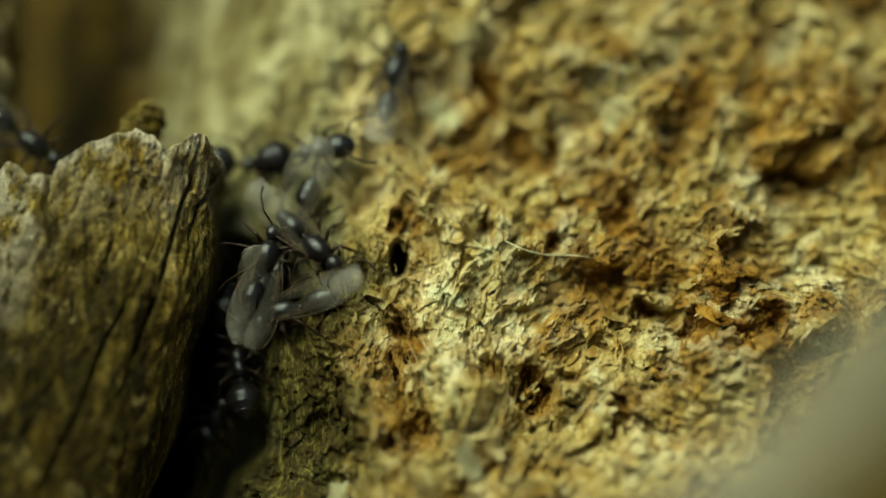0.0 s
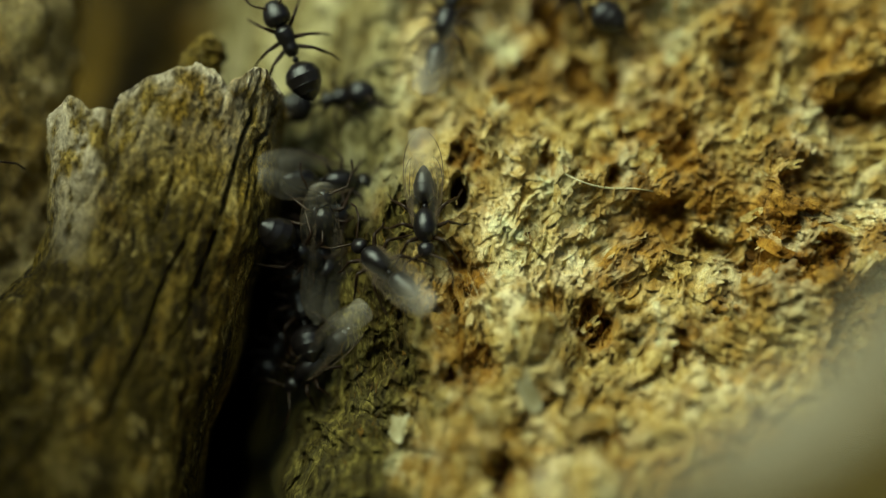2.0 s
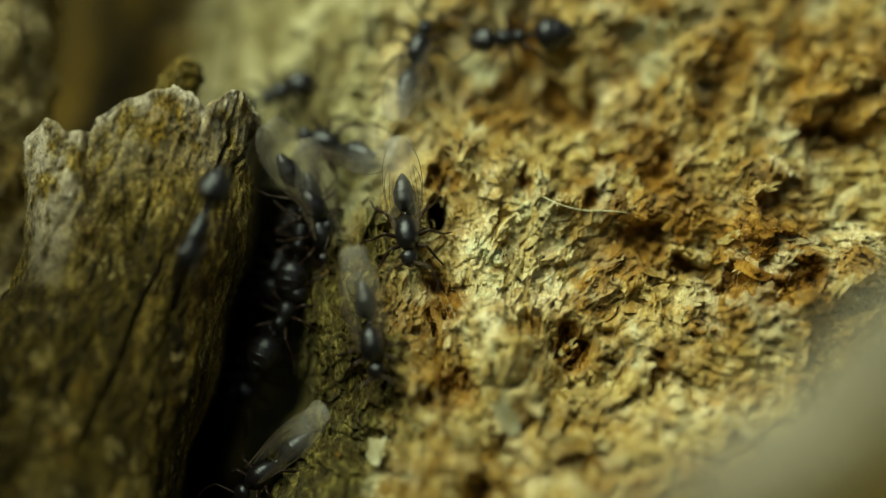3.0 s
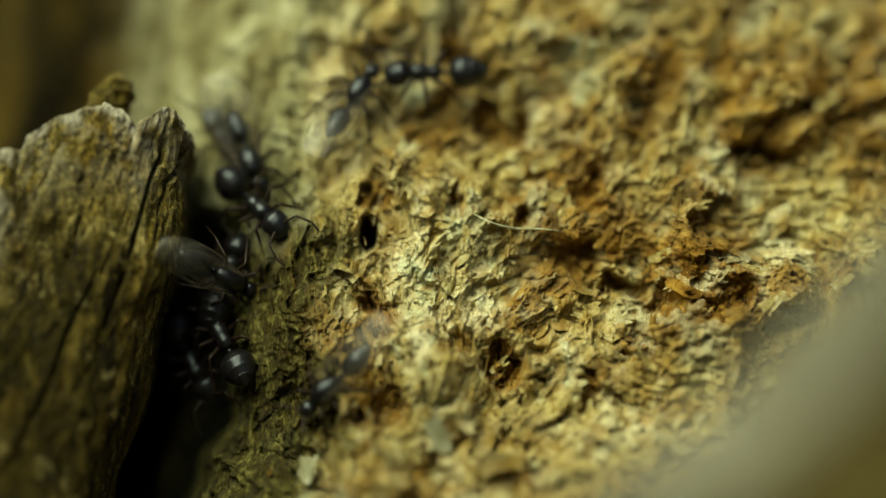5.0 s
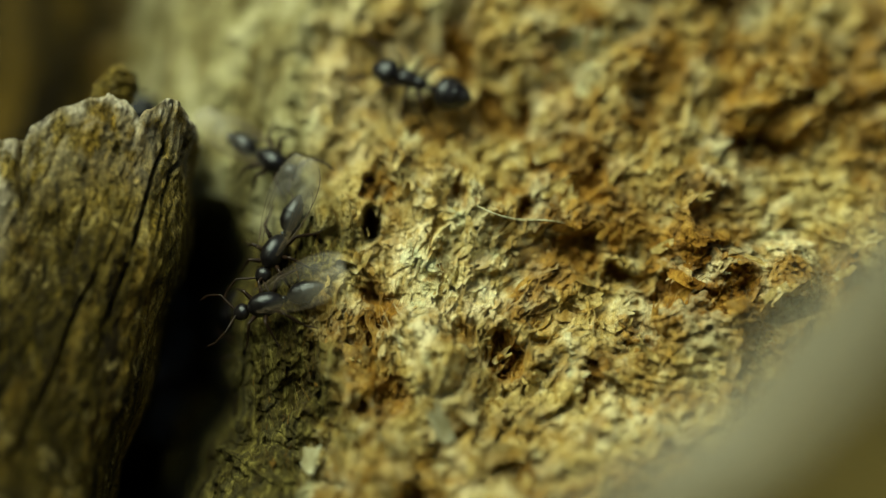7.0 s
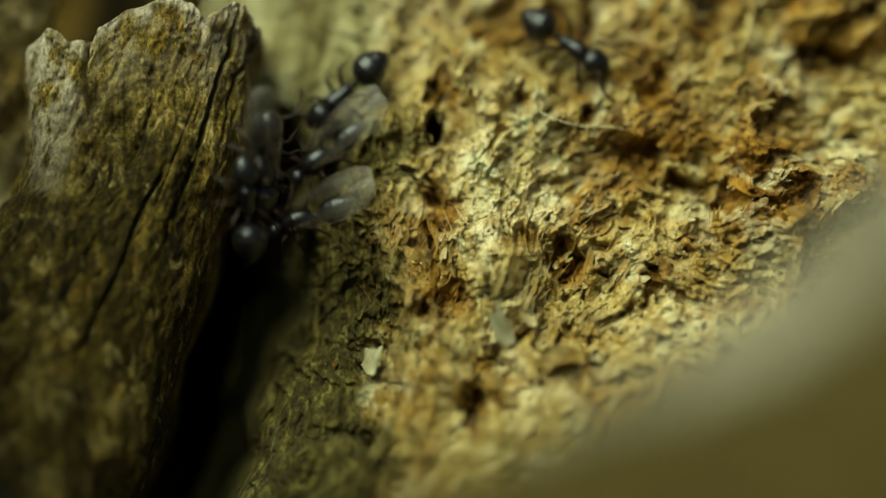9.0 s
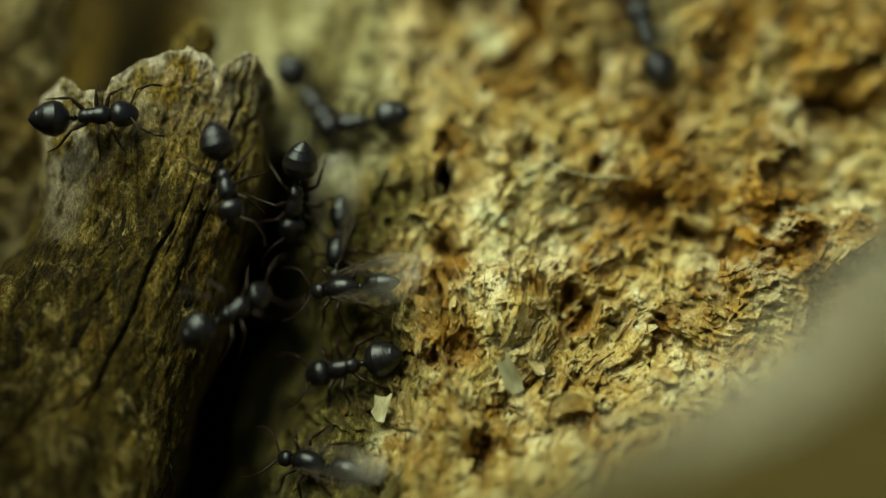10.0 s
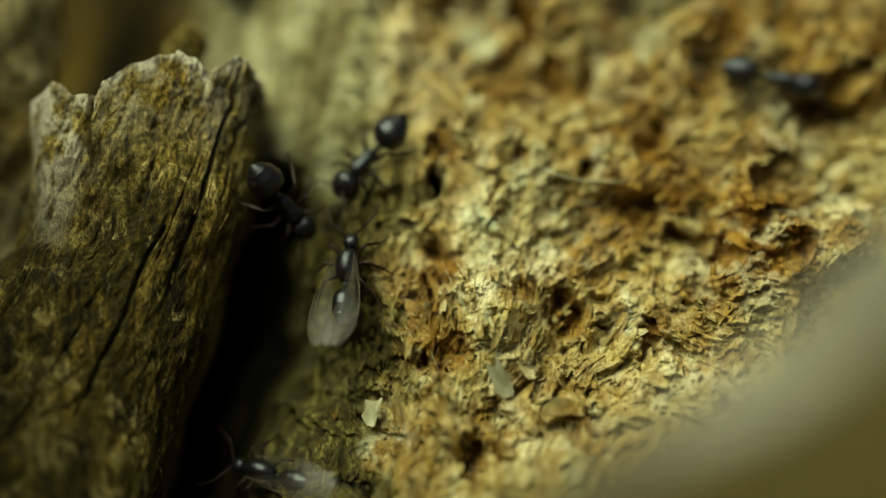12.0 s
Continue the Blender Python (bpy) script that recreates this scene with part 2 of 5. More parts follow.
def grid_mesh(name, x, y, z, wrap=False, stains=None):
    """A sheet of quads over a grid of places in millimetres."""
    rows, cols = x.shape
    me = bpy.data.meshes.new(name)
    co = np.stack([x, y, z], -1).reshape(-1, 3) * MM
    idx = np.arange(rows * cols).reshape(rows, cols)
    if wrap:
        idx = np.concatenate([idx, idx[:, :1]], 1)
    f = np.stack([idx[:-1, :-1], idx[:-1, 1:], idx[1:, 1:], idx[1:, :-1]], -1).reshape(-1, 4)
    me.vertices.add(len(co))
    me.vertices.foreach_set("co", co.ravel())
    me.loops.add(f.size)
    me.loops.foreach_set("vertex_index", f.ravel().astype(np.int32))
    me.polygons.add(len(f))
    me.polygons.foreach_set("loop_start", np.arange(0, f.size, 4, dtype=np.int32))
    me.polygons.foreach_set("use_smooth", np.ones(len(f), dtype=bool))
    for key, v in (stains or {}).items():
        me.attributes.new(key, "FLOAT", "POINT").data.foreach_set("value", np.ascontiguousarray(v, dtype=np.float32).ravel())
    me.update(calc_edges=True)
    me.validate()
    return me


def terrace(a, steps, sharp):
    s = a * steps
    fl = np.floor(s)
    return (fl + smooth(sharp, 1.0, s - fl)) / steps


# rotted pockets in the wall: x, z, half width, half height, depth
POCKETS = (
    (6.9, -3.6, 1.0, 1.5, 1.5), (10.3, -4.8, 0.8, 0.8, 1.2), (10.4, 1.2, 1.3, 0.9, 0.9), (8.1, 3.3, 0.7, 0.5, 1.0), (12.4, 0.0, 1.0, 0.5, 0.9),
    (12.8, -2.7, 1.2, 0.9, 1.0), (15.5, -1.0, 2.2, 0.7, 0.7), (0.9, -5.5, 0.6, 1.2, 0.9), (0.7, -2.0, 0.6, 1.7, 0.7), (0.9, 4.5, 0.7, 0.7, 0.8),
    (10.6, 4.5, 1.0, 0.9, 1.0), (6.7, 7.8, 0.9, 1.0, 1.0), (13.2, 8.1, 0.8, 1.0, 0.9), (19.2, 6.5, 1.6, 0.8, 1.4), (2.0, -10.2, 0.9, 0.8, 1.0),
    (4.6, 10.9, 0.8, 1.6, 1.0), (4.2, 4.4, 0.4, 0.8, 0.6), (16.2, 2.9, 0.9, 0.7, 0.7), (7.6, -8.0, 0.9, 0.6, 0.8),
)
# sound pale wood: x, z, half width, half height, amount
PALE_PATCHES = (
    (3.0, 1.6, 1.7, 2.8, 1.0), (5.6, -0.3, 1.8, 1.5, 1.0), (9.1, 3.1, 0.8, 0.6, 1.0), (2.6, -2.4, 1.2, 1.5, 1.0), (8.8, -3.4, 0.9, 1.3, 1.0),
    (3.8, -6.6, 1.4, 1.6, 0.7), (-1.9, -9.1, 0.9, 0.9, 0.8), (19.4, 0.8, 1.3, 2.2, 1.0), (16.6, 5.0, 0.9, 2.0, 0.9), (8.7, 7.4, 1.2, 0.9, 0.9),
    (10.3, 10.4, 1.2, 1.2, 0.9), (1.5, 10.2, 1.3, 1.6, 0.9), (-1.2, 9.5, 2.0, 4.0, 0.8), (11.5, -6.2, 2.6, 1.0, 0.6), (5.0, -9.2, 1.8, 1.2, 0.6), (15.5, 0.6, 1.6, 0.35, 0.8),
)


def patches(x, z, rows):
    """Uneven patches: how far a place lies in each, times its last number."""
    wx, wz = x + 0.7 * fbm2(x * 0.7, z * 0.7, 3, 0.6, 201), z + 0.7 * fbm2(x * 0.7, z * 0.7, 3, 0.6, 202)
    total = 0
    for cx, cz, rx, rz, amount in rows:
        total = np.maximum(total, amount * smooth(0.25, 0.85, bell(wx, wz, cx, cz, rx * 1.25, rz * 1.25)))
    return total


def facets(u, v, seed):
    """Torn scales: cells that each lie at their own height and slant."""
    ui, vi = np.floor(u).astype(np.int64), np.floor(v).astype(np.int64)
    best, pu, pv, bi, bj = np.full(u.shape, 9.0), u * 0, v * 0, ui, vi
    for du in (-1, 0, 1):
        for dv in (-1, 0, 1):
            i, j = ui + du, vi + dv
            cu, cv = i + hash3(i, j, 1, seed), j + hash3(i, j, 2, seed)
            gap = (u - cu) ** 2 + (v - cv) ** 2
            near = gap < best
            best = np.where(near, gap, best)
            pu, pv, bi, bj = np.where(near, cu, pu), np.where(near, cv, pv), np.where(near, i, bi), np.where(near, j, bj)
    slant_u, slant_v = hash3(bi, bj, 4, seed) * 2 - 1, hash3(bi, bj, 5, seed) * 2 - 1
    return hash3(bi, bj, 3, seed) * 2 - 1 + 1.4 * (slant_u * (u - pu) + slant_v * (v - pv))


def crest(n):
    return 1 - 2.2 * np.abs(n)


def wall_relief(x, z):
    """Height of the crumbled surface above its form: lumps, rotted pockets, torn lamellae and fibres that turn from upright to lying."""
    warp, wig = fbm2(x * 0.30, z * 0.30, 3, 0.5, 11), fbm2(x * 1.1, z * 1.1, 3, 0.6, 12)
    lump = fbm2(x * 0.26 + 0.7 * warp, z * 0.22 + 0.4 * warp, 3, 0.5, 21)
    ledge = terrace(lump + 0.06 * wig, 3.0, 0.80)
    left, low = smooth(4.5, -1.5, x + 2 * warp), smooth(8, 13, x + 2 * warp) * smooth(7, 2, z)
    torn = 0
    for lean, share, seed in ((0.28, left, 300), (-0.55, (1 - left) * (1 - low), 320), (1.25, low, 340)):
        c, s = math.cos(lean), math.sin(lean)
        u, v = x * c + z * s + 0.7 * warp, z * c - x * s
        shred = crest(fbm2(u * 0.62 + 0.14 * wig, v * 0.24 + 0.4 * warp, 3, 0.55, seed))
        big = facets(u * 0.80 + 0.30 * wig, v * 0.55 + 0.22 * wig + 0.5 * warp, seed + 5)
        small = facets(u * 2.0 + 0.35 * wig, v * 1.15 + 0.3 * wig, seed + 8)
        hair = crest(fbm2(u * 2.6 + 0.10 * wig, v * 0.55, 3, 0.62, seed + 12))
        torn = torn + share * (0.20 * shred + 0.33 * big + 0.19 * small + 0.10 * hair - 0.08)
    amount = 0.55 + 0.45 * smooth(-5.0, -0.5, x)
    crumb = terrace(fbm2(x * 3.2 + wig, z * 2.6 + warp, 2, 0.5, 38), 2.4, 0.8)
    pit = 1.3 * patches(x, z, POCKETS) * (1 + 0.35 * wig)
    return amount * (0.45 * ledge + 0.50 * lump + torn + 0.10 * crumb + 0.05 * fbm2(x * 6, z * 4.5, 3, 0.6, 44)) - pit


def wall_stains(x, z):
    """Where algae with painted cleft shade, rot, old brown wood, fresh pale wood and lichen colour the wall."""
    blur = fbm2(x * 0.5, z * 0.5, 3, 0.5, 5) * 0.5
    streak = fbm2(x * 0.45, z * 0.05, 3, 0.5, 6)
    # reaches over the slope next to the cleft to darken it like shade
    algae_shade = smooth(-0.6, -3.6, x + blur * 3) * smooth(8, 3, z + blur * 3) * 0.94
    algae_shade = np.maximum(algae_shade, smooth(-5.0, -7.5, x + blur * 2) * smooth(0.0, 0.5, streak) * 0.4)
    brown = np.clip(bell(x, z, 10.5, 1.4, 3.0, 1.4) + bell(x, z, 15, -1.0, 4.0, 1.4) + 0.9 * bell(x, z, 16.5, 0.9, 3.5, 1.8) + bell(x, z, 20, 9, 4, 3) + bell(x, z, 9.5, 10, 2, 4) + bell(x, z, 14, -4, 3, 1.5) + 0.8 * bell(x, z, 15, 11, 3, 2.5), 0, 1) * smooth(-0.45, 0.25, blur * 1.6) * 0.95
    rot = np.maximum(brown, np.clip(1.1 * patches(x, z, tuple((a, b, 1.15 * c, 1.15 * d, 0.85) for a, b, c, d, _ in POCKETS)), 0, 0.9))
    fresh = patches(x, z, PALE_PATCHES) * smooth(-0.5, 0.2, blur * 1.5 + 0.5 * fbm2(x * 1.1, z * 0.7, 3, 0.6, 8)) * 0.95
    rot = rot * (1 - 0.8 * fresh)
    lichen = smooth(-2.0, -4.5, x + blur * 2 - 0.15 * z) * smooth(1, 5, z + blur * 2) * smooth(-14, -11, x) * 0.85
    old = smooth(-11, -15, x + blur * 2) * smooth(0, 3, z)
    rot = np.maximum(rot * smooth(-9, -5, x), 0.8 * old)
    return {"algae_shade": algae_shade, "rot": rot, "old": old, "fresh": fresh, "lichen": lichen}


def make_wall():
    xs = np.concatenate([np.linspace(-46, -8, 150, endpoint=False), np.linspace(-8, 25, 700, endpoint=False), np.linspace(25, 42, 60)])
    zs = np.concatenate([np.linspace(-30, -15, 60, endpoint=False), np.linspace(-15, 16, 640, endpoint=False), np.linspace(16, 40, 80)])
    x, z = np.meshgrid(xs, zs)
    y = wall_y(x, z) - wall_relief(x, z)
    y = y + 7.0 * smooth(0.35, 0.75, bell(x, z, 0.30, 2.5, 0.52, 0.98))
    y = y - smooth(-3, -9, x) * smooth(1, 5, z) * 1.3 * fbm(x * 0.34, z * 0.03, x * 0 + 9, 3, 0.5, 14)
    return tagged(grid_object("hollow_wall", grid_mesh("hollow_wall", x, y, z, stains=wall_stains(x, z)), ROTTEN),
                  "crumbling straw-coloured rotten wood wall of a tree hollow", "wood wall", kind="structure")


def grid_object(name, me, material):
    me.materials.append(material)
    return new(name, me)


WALL = make_wall()

TOP_X = (-19.4, -18.4, -17.5, -17.0, -16.5, -15.4, -15.15, -13.9, -12.6, -11.6, -10.8, -10.2, -9.7, -9.0, -8.4, -7.8, -7.2)
TOP_Z = (4.4, 6.2, 7.0, 6.7, 6.25, 6.2, 6.9, 7.7, 8.15, 8.3, 8.0, 7.3, 7.6, 8.2, 8.05, 6.9, 5.2)


def make_stub():
    n, rows = 620, 420
    th = np.linspace(0, 2 * np.pi, n, endpoint=False)
    v = np.linspace(0, 1, rows)
    t, v = np.meshgrid(th, v)
    z = -24 + 31 * v
    for _ in range(3):
        l, r = stub_left(z), stub_right(z)
        x = (l + r) / 2 + (r - l) / 2 * np.sign(np.cos(t)) * np.abs(np.cos(t)) ** 0.7
        top = np.interp(x, TOP_X, TOP_Z) + 0.08 * fbm(x * 1.5, np.sin(t) * 4, x * 0, 4, 0.6, 77) - 1.2 * np.clip(np.sin(t), 0, 1)
        z = -24 + (top + 24) * v
    depth = 0.5 * (1 + np.sin(t))
    back = 9.0 + 0 * x
    front = stub_front(x, z)
    y = front + (np.maximum(back - front, 1)) * depth ** 1.2
    q = x - 0.30 * z + 0.022 * (x + 9) * z
    ridge = 0.26 * fbm(q * 0.42, z * 0.06, y * 0.3, 2, 0.5, 51) + 0.10 * fbm(q * 2.2, z * 0.20, y, 4, 0.66, 61) + 0.06 * fbm(q * 4.0, z * 1.6, y, 2, 0.6, 63)
    crack = 0.35 * np.clip(1 - np.abs(fbm(q * 0.55, z * 0.05, y * 0.1, 2, 0.5, 71)) / 0.09, 0, 1) * smooth(-0.2, 0.4, fbm(q * 0.3, z * 0.2, y * 0, 2, 0.5, 81))
    wander = 0.14 * fbm(z * 0.5, x * 0, x * 0, 3, 0.5, 83)
    for cx, lean, lo, hi, wide, deep in ((-10.9, 0.30, -3, 6.6, 0.13, 0.75), (-9.95, 0.26, 1.5, 7.5, 0.09, 0.7), (-12.2, 0.42, -9, 0.5, 0.14, 0.5), (-15.45, -0.04, 2.4, 7.5, 0.10, 0.9), (-13.7, 0.33, -1, 3.5, 0.10, 0.4)):
        gap = np.abs(x - cx - lean * z - wander)
        crack = np.maximum(crack, deep / 0.9 * np.clip(1.3 - gap / wide, 0, 1) * smooth(lo - 0.5, lo + 1.5, z) * smooth(hi + 0.5, hi - 0.8, z) * (y < 4))
    lump = 0.16 * fbm(x * 0.9, z * 0.9, y * 0.9, 5, 0.58, 91) + 0.07 * fbm(x * 4.0, z * 4.0, y * 4.0, 2, 0.6, 93) * smooth(1.0, 5.0, z)
    out = ridge + lump - 0.9 * crack
    nx, ny = np.cos(t), np.sin(t)
    x, y = x + nx * out * 0.6, y + ny * out
    # broken top: rings that close inwards
    cx, cy = x[-1].mean(), y[-1].mean()
    capx, capy, capz = [], [], []
    for k in np.linspace(0.06, 1, 26):
        px, py = x[-1] * (1 - k) + cx * k, y[-1] * (1 - k) + cy * k
        capx.append(px), capy.append(py)
        capz.append(z[-1] * (1 - k) + np.interp(px, TOP_X, TOP_Z) * k - 1.6 * np.sin(min(k * 3, 1.57)) + 0.35 * fbm(px * 1.2, py * 1.2, px * 0, 4, 0.6, 95))
    x, y, z = np.vstack([x, capx]), np.vstack([y, capy]), np.vstack([z, capz])
    topz = np.interp(x, TOP_X, TOP_Z)
    patchy = smooth(-0.55, 0.35, fbm(x * 1.3, z * 0.8, y, 4, 0.6, 99))
    # pale worn rim and corner, with stronger light painted in towards the top
    rim = smooth(0.75, 0.10, topz - z + 0.25 * fbm(x * 2.0, z * 2.0, y, 3, 0.6, 97))
    corner = 0.62 * smooth(-15.2, -16.4, x - 0.12 * (z - 6)) * smooth(-19.0, -17.6, x) * smooth(-3, 4, z)
    bleach_light = np.clip(0.95 * rim * (0.4 + 0.6 * patchy) + (corner + 0.34 * smooth(5.0, 0.5, topz - z)) * patchy, 0, 0.95)
    q = x - 0.30 * z
    # diagonal stain band, plus streaky shade painted in towards the bottom
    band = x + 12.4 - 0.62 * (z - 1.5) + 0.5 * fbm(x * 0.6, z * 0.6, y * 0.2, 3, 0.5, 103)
    damp_shade = smooth(1.6, 0.3, np.abs(band)) * smooth(4.0, 1.0, z) * 0.85 + 0.9 * smooth(-0.30, 0.25, fbm(q * 0.5, z * 0.10, y * 0.2, 3, 0.55, 101)) * smooth(5.0, -1.0, z)
    ob = grid_object("broken_stub", grid_mesh("broken_stub", x, y, z, True, {"bleach_light": bleach_light, "damp_shade": np.clip(damp_shade, 0, 1)}), STUB_WOOD)
    return tagged(ob, "weathered olive-brown broken wood stub with jagged top", "wood stub")


STUB = make_stub()


def make_tube(name, path, radii, material, label, category, seed, squash=1.0, amp=0.4, freq=0.4, n=140, m=160, kind="", across=(0, 1, 0)):
    """A worn piece of wood along a curve through a few places."""
    path = np.array(path, float)
    s = np.linspace(0, 1, len(path))
    v = np.linspace(0, 1, m)
    sm = lambda col: np.interp(v, s, col)
    c = np.stack([sm(path[:, k]) for k in range(3)], -1)
    ker = np.ones(15) / 15
    for k in range(3):
        pad = np.pad(c[:, k], 7, mode="reflect", reflect_type="odd")
        c[:, k] = np.convolve(pad, ker, "valid")
    tan = np.gradient(c, axis=0)
    tan /= np.linalg.norm(tan, axis=1)[:, None]
    side = np.cross(tan, across)
    side /= np.linalg.norm(side, axis=1)[:, None]
    up = np.cross(side, tan)
    r = np.interp(v, np.linspace(0, 1, len(radii)), radii)
    th = np.linspace(0, 2 * np.pi, n, endpoint=False)
    d = side[:, None, :] * np.cos(th)[None, :, None] + up[:, None, :] * np.sin(th)[None, :, None] * squash
    p = c[:, None, :] + d * r[:, None, None]
    h = amp * fbm(p[..., 0] * freq, p[..., 1] * freq, p[..., 2] * freq, 5, 0.55, seed)
    p = p + d * h[..., None]
    ob = grid_object(name, grid_mesh(name, p[..., 0], p[..., 1], p[..., 2], True, {"bleach_light": 0 * h}), material)
    return tagged(ob, label, category, kind=kind)


make_tube("wood_nub", [(-12.6, 3.6, 4), (-12.0, 3.6, 8.0), (-11.6, 3.6, 9.6), (-11.5, 3.6, 10.1)], (1.7, 1.1, 0.85, 0.75, 0.05), STUB_WOOD,
          "small rough olive-brown wood nub behind the stub", "wood nub", 5, amp=0.3, freq=0.8, n=90, m=90)
make_tube("side_wood", [(-23.9, 7, -30), (-23.3, 7, -5), (-22.8, 7, 8), (-23.7, 8, 40)], (6, 4.5, 4.6, 5), SIDE_WOOD,
          "grey-brown furrowed old wood beside the hollow", "wood", 15, amp=0.45, freq=0.8, kind="structure")
# out of view, added to block light from the stub's lower left
make_tube("shading_lip", [(-41, -90, 1), (-41, -60, 6), (-41, -36, 10), (-41, -20, 10), (-42, -12, 6.5), (-44, -8, 0)], (15, 16, 16, 15, 10), STUB_WOOD,
          "unseen weathered wood lip added to shade the lower left of the hollow", "wood lip", 35, amp=1.6, freq=0.12, kind="structure", across=(0, 0, 1))
make_tube("near_bark", [(57.4, -39, 22.4), (40.3, -39, 7.0), (28.9, -39, -3.8), (20.4, -39, -11.6), (17.2, -39, -14.0), (14.2, -39, -15.1), (6.1, -39, -18.3), (-8.7, -39, -24.6), (-27.0, -39, -36.8)], (9.7, 9.4, 9.1, 9.1), BARK_WOOD,
          "olive-brown bark below the wood rim close to the lens", "bark", 27, amp=0.7, freq=0.12, kind="structure")
make_tube("near_log", [(56.3, -34, 29.8), (38.4, -34, 10.2), (29.0, -34, 0.1), (23.0, -34, -6.0), (20.4, -34, -8.7), (17.4, -34, -11.3), (13.9, -34, -13.6), (10.4, -34, -15.8), (6.7, -34, -18.2), (1.9, -34, -21.2), (-9.6, -34, -28.9), (-28.6, -34, -41.8)], (10.0, 9.1, 8.9, 8.9, 9.1), LOG_WOOD,
          "smooth grey-green wood rim close to the lens", "wood rim", 25, amp=0.5, freq=0.15, kind="structure")


# ---- loose flakes and fibres on the rotten wall ----
def surface(x, z):
    return wall_y(x, z) - wall_relief(x, z)


def frames_on_wall(x, z, h=0.5):
    """Places on the wall with two tangents and the outward normal."""
    gx = np.clip((surface(x + h, z) - surface(x - h, z)) / (2 * h), -1.2, 1.2)
    gz = np.clip((surface(x, z + h) - surface(x, z - h)) / (2 * h), -1.2, 1.2)
    p = np.stack([x, surface(x, z), z], -1)
    n = np.stack([gx, -np.ones_like(x), gz], -1)
    n /= np.linalg.norm(n, axis=1)[:, None]
    t = np.stack([np.zeros_like(x), gz, np.ones_like(x)], -1)
    t /= np.linalg.norm(t, axis=1)[:, None]
    s = np.cross(t, n)
    return p, t, s, n


def quads_mesh(name, pts, x=None, z=None):
    """pts: pieces x rows x columns x 3, each piece a small sheet of quads."""
    k, r, c, _ = pts.shape
    idx = np.arange(k * r * c).reshape(k, r, c)
    f = np.stack([idx[:, :-1, :-1], idx[:, :-1, 1:], idx[:, 1:, 1:], idx[:, 1:, :-1]], -1).reshape(-1, 4)
    me = bpy.data.meshes.new(name)
    me.vertices.add(k * r * c)
    me.vertices.foreach_set("co", (pts * MM).ravel())
    me.loops.add(f.size)
    me.loops.foreach_set("vertex_index", f.ravel().astype(np.int32))
    me.polygons.add(len(f))
    me.polygons.foreach_set("loop_start", np.arange(0, f.size, 4, dtype=np.int32))
    me.polygons.foreach_set("use_smooth", np.ones(len(f), dtype=bool))
    if x is not None:
        for key, v in wall_stains(x, z).items():
            me.attributes.new(key, "FLOAT", "POINT").data.foreach_set("value", np.repeat(v, r * c).astype(np.float32))
    me.update(calc_edges=True)
    return me


def flake_points(rng, k, length, width, lift, ragged_by=1.0):
    """Torn curved flakes in their own space: x across, y along, z off the wood."""
    u, v = np.linspace(-0.5, 0.5, 4), np.linspace(0, 1, 5)
    v, u = np.meshgrid(v, u, indexing="ij")
    w = width[:, None, None] * (0.75 + 0.35 * np.sin(np.pi * v) + rng.normal(0, 0.17 * ragged_by, (k, 5, 4)))
    a = u * w + rng.normal(0, 0.10, (k, 1, 1)) * v * length[:, None, None]
    ragged = 1 + rng.normal(0, 0.22 * ragged_by, (k, 5, 4)) * (v > 0.4)
    b = (v - 0.25) * length[:, None, None] * ragged
    z = lift[:, None, None] * length[:, None, None] * v ** rng.uniform(0.8, 2.2, (k, 1, 1)) + rng.uniform(-0.9, 0.9, (k, 1, 1)) * (u * w) ** 2 / np.maximum(width[:, None, None], 0.05) - 0.04
    return np.stack([a, b, z], -1)


def scatter_flakes(name, k, rng, lo, hi, zlo, zhi, lengths, lifts):
    x, z = rng.uniform(lo, hi, k), rng.uniform(zlo, zhi, k)
    z = np.where((np.abs(x - 0.3) < 0.9) & (np.abs(z - 2.5) < 1.4), z - 6, z)
    p, t, s, n = frames_on_wall(x, z)
    length = rng.uniform(*lengths, k) * rng.uniform(0.6, 1.2, k)
    q = flake_points(rng, k, length, length * rng.uniform(0.22, 0.55, k), rng.uniform(*lifts, k))
    ang = rng.normal(0.1, 0.5, k) + 1.0 * smooth(3, 11, x) + np.pi * (rng.random(k) < 0.4)
    t2 = t * np.cos(ang)[:, None] + s * np.sin(ang)[:, None]
    s2 = s * np.cos(ang)[:, None] - t * np.sin(ang)[:, None]
    pts = p[:, None, None] + q[..., :1] * s2[:, None, None] + q[..., 1:2] * t2[:, None, None] + q[..., 2:] * n[:, None, None]
    return quads_mesh(name, pts, x, z)


def scatter_fibres(name, k, rng, lo, hi, zlo, zhi):
    x, z = rng.uniform(lo, hi, k), rng.uniform(zlo, zhi, k)
    p, t, s, n = frames_on_wall(x, z)
    v = np.linspace(0, 1, 7)[None, :]
    length = rng.uniform(0.4, 1.8, (k, 1))
    ang = rng.normal(0.1, 0.5, (k, 1)) + smooth(3, 11, x)[:, None] + rng.normal(0, 0.7, (k, 1)) * v
    dx, dt = np.cumsum(np.sin(ang), 1) / 7 * length, np.cumsum(np.cos(ang), 1) / 7 * length
    off = rng.uniform(0.04, 0.28, (k, 1)) * length * np.sin(np.pi * v * rng.uniform(0.5, 1.0, (k, 1)))
    c = p[:, None] + dx[..., None] * s[:, None] + dt[..., None] * t[:, None] + off[..., None] * n[:, None]
    w = (rng.uniform(0.012, 0.036, (k, 1)) * (1.1 - v))[..., None] * s[:, None]
    lift = 0.5 * w[..., :1] * 0 + 0.02 * n[:, None]
    return quads_mesh(name, np.stack([c - w, c + lift, c + w], 2), x, z)


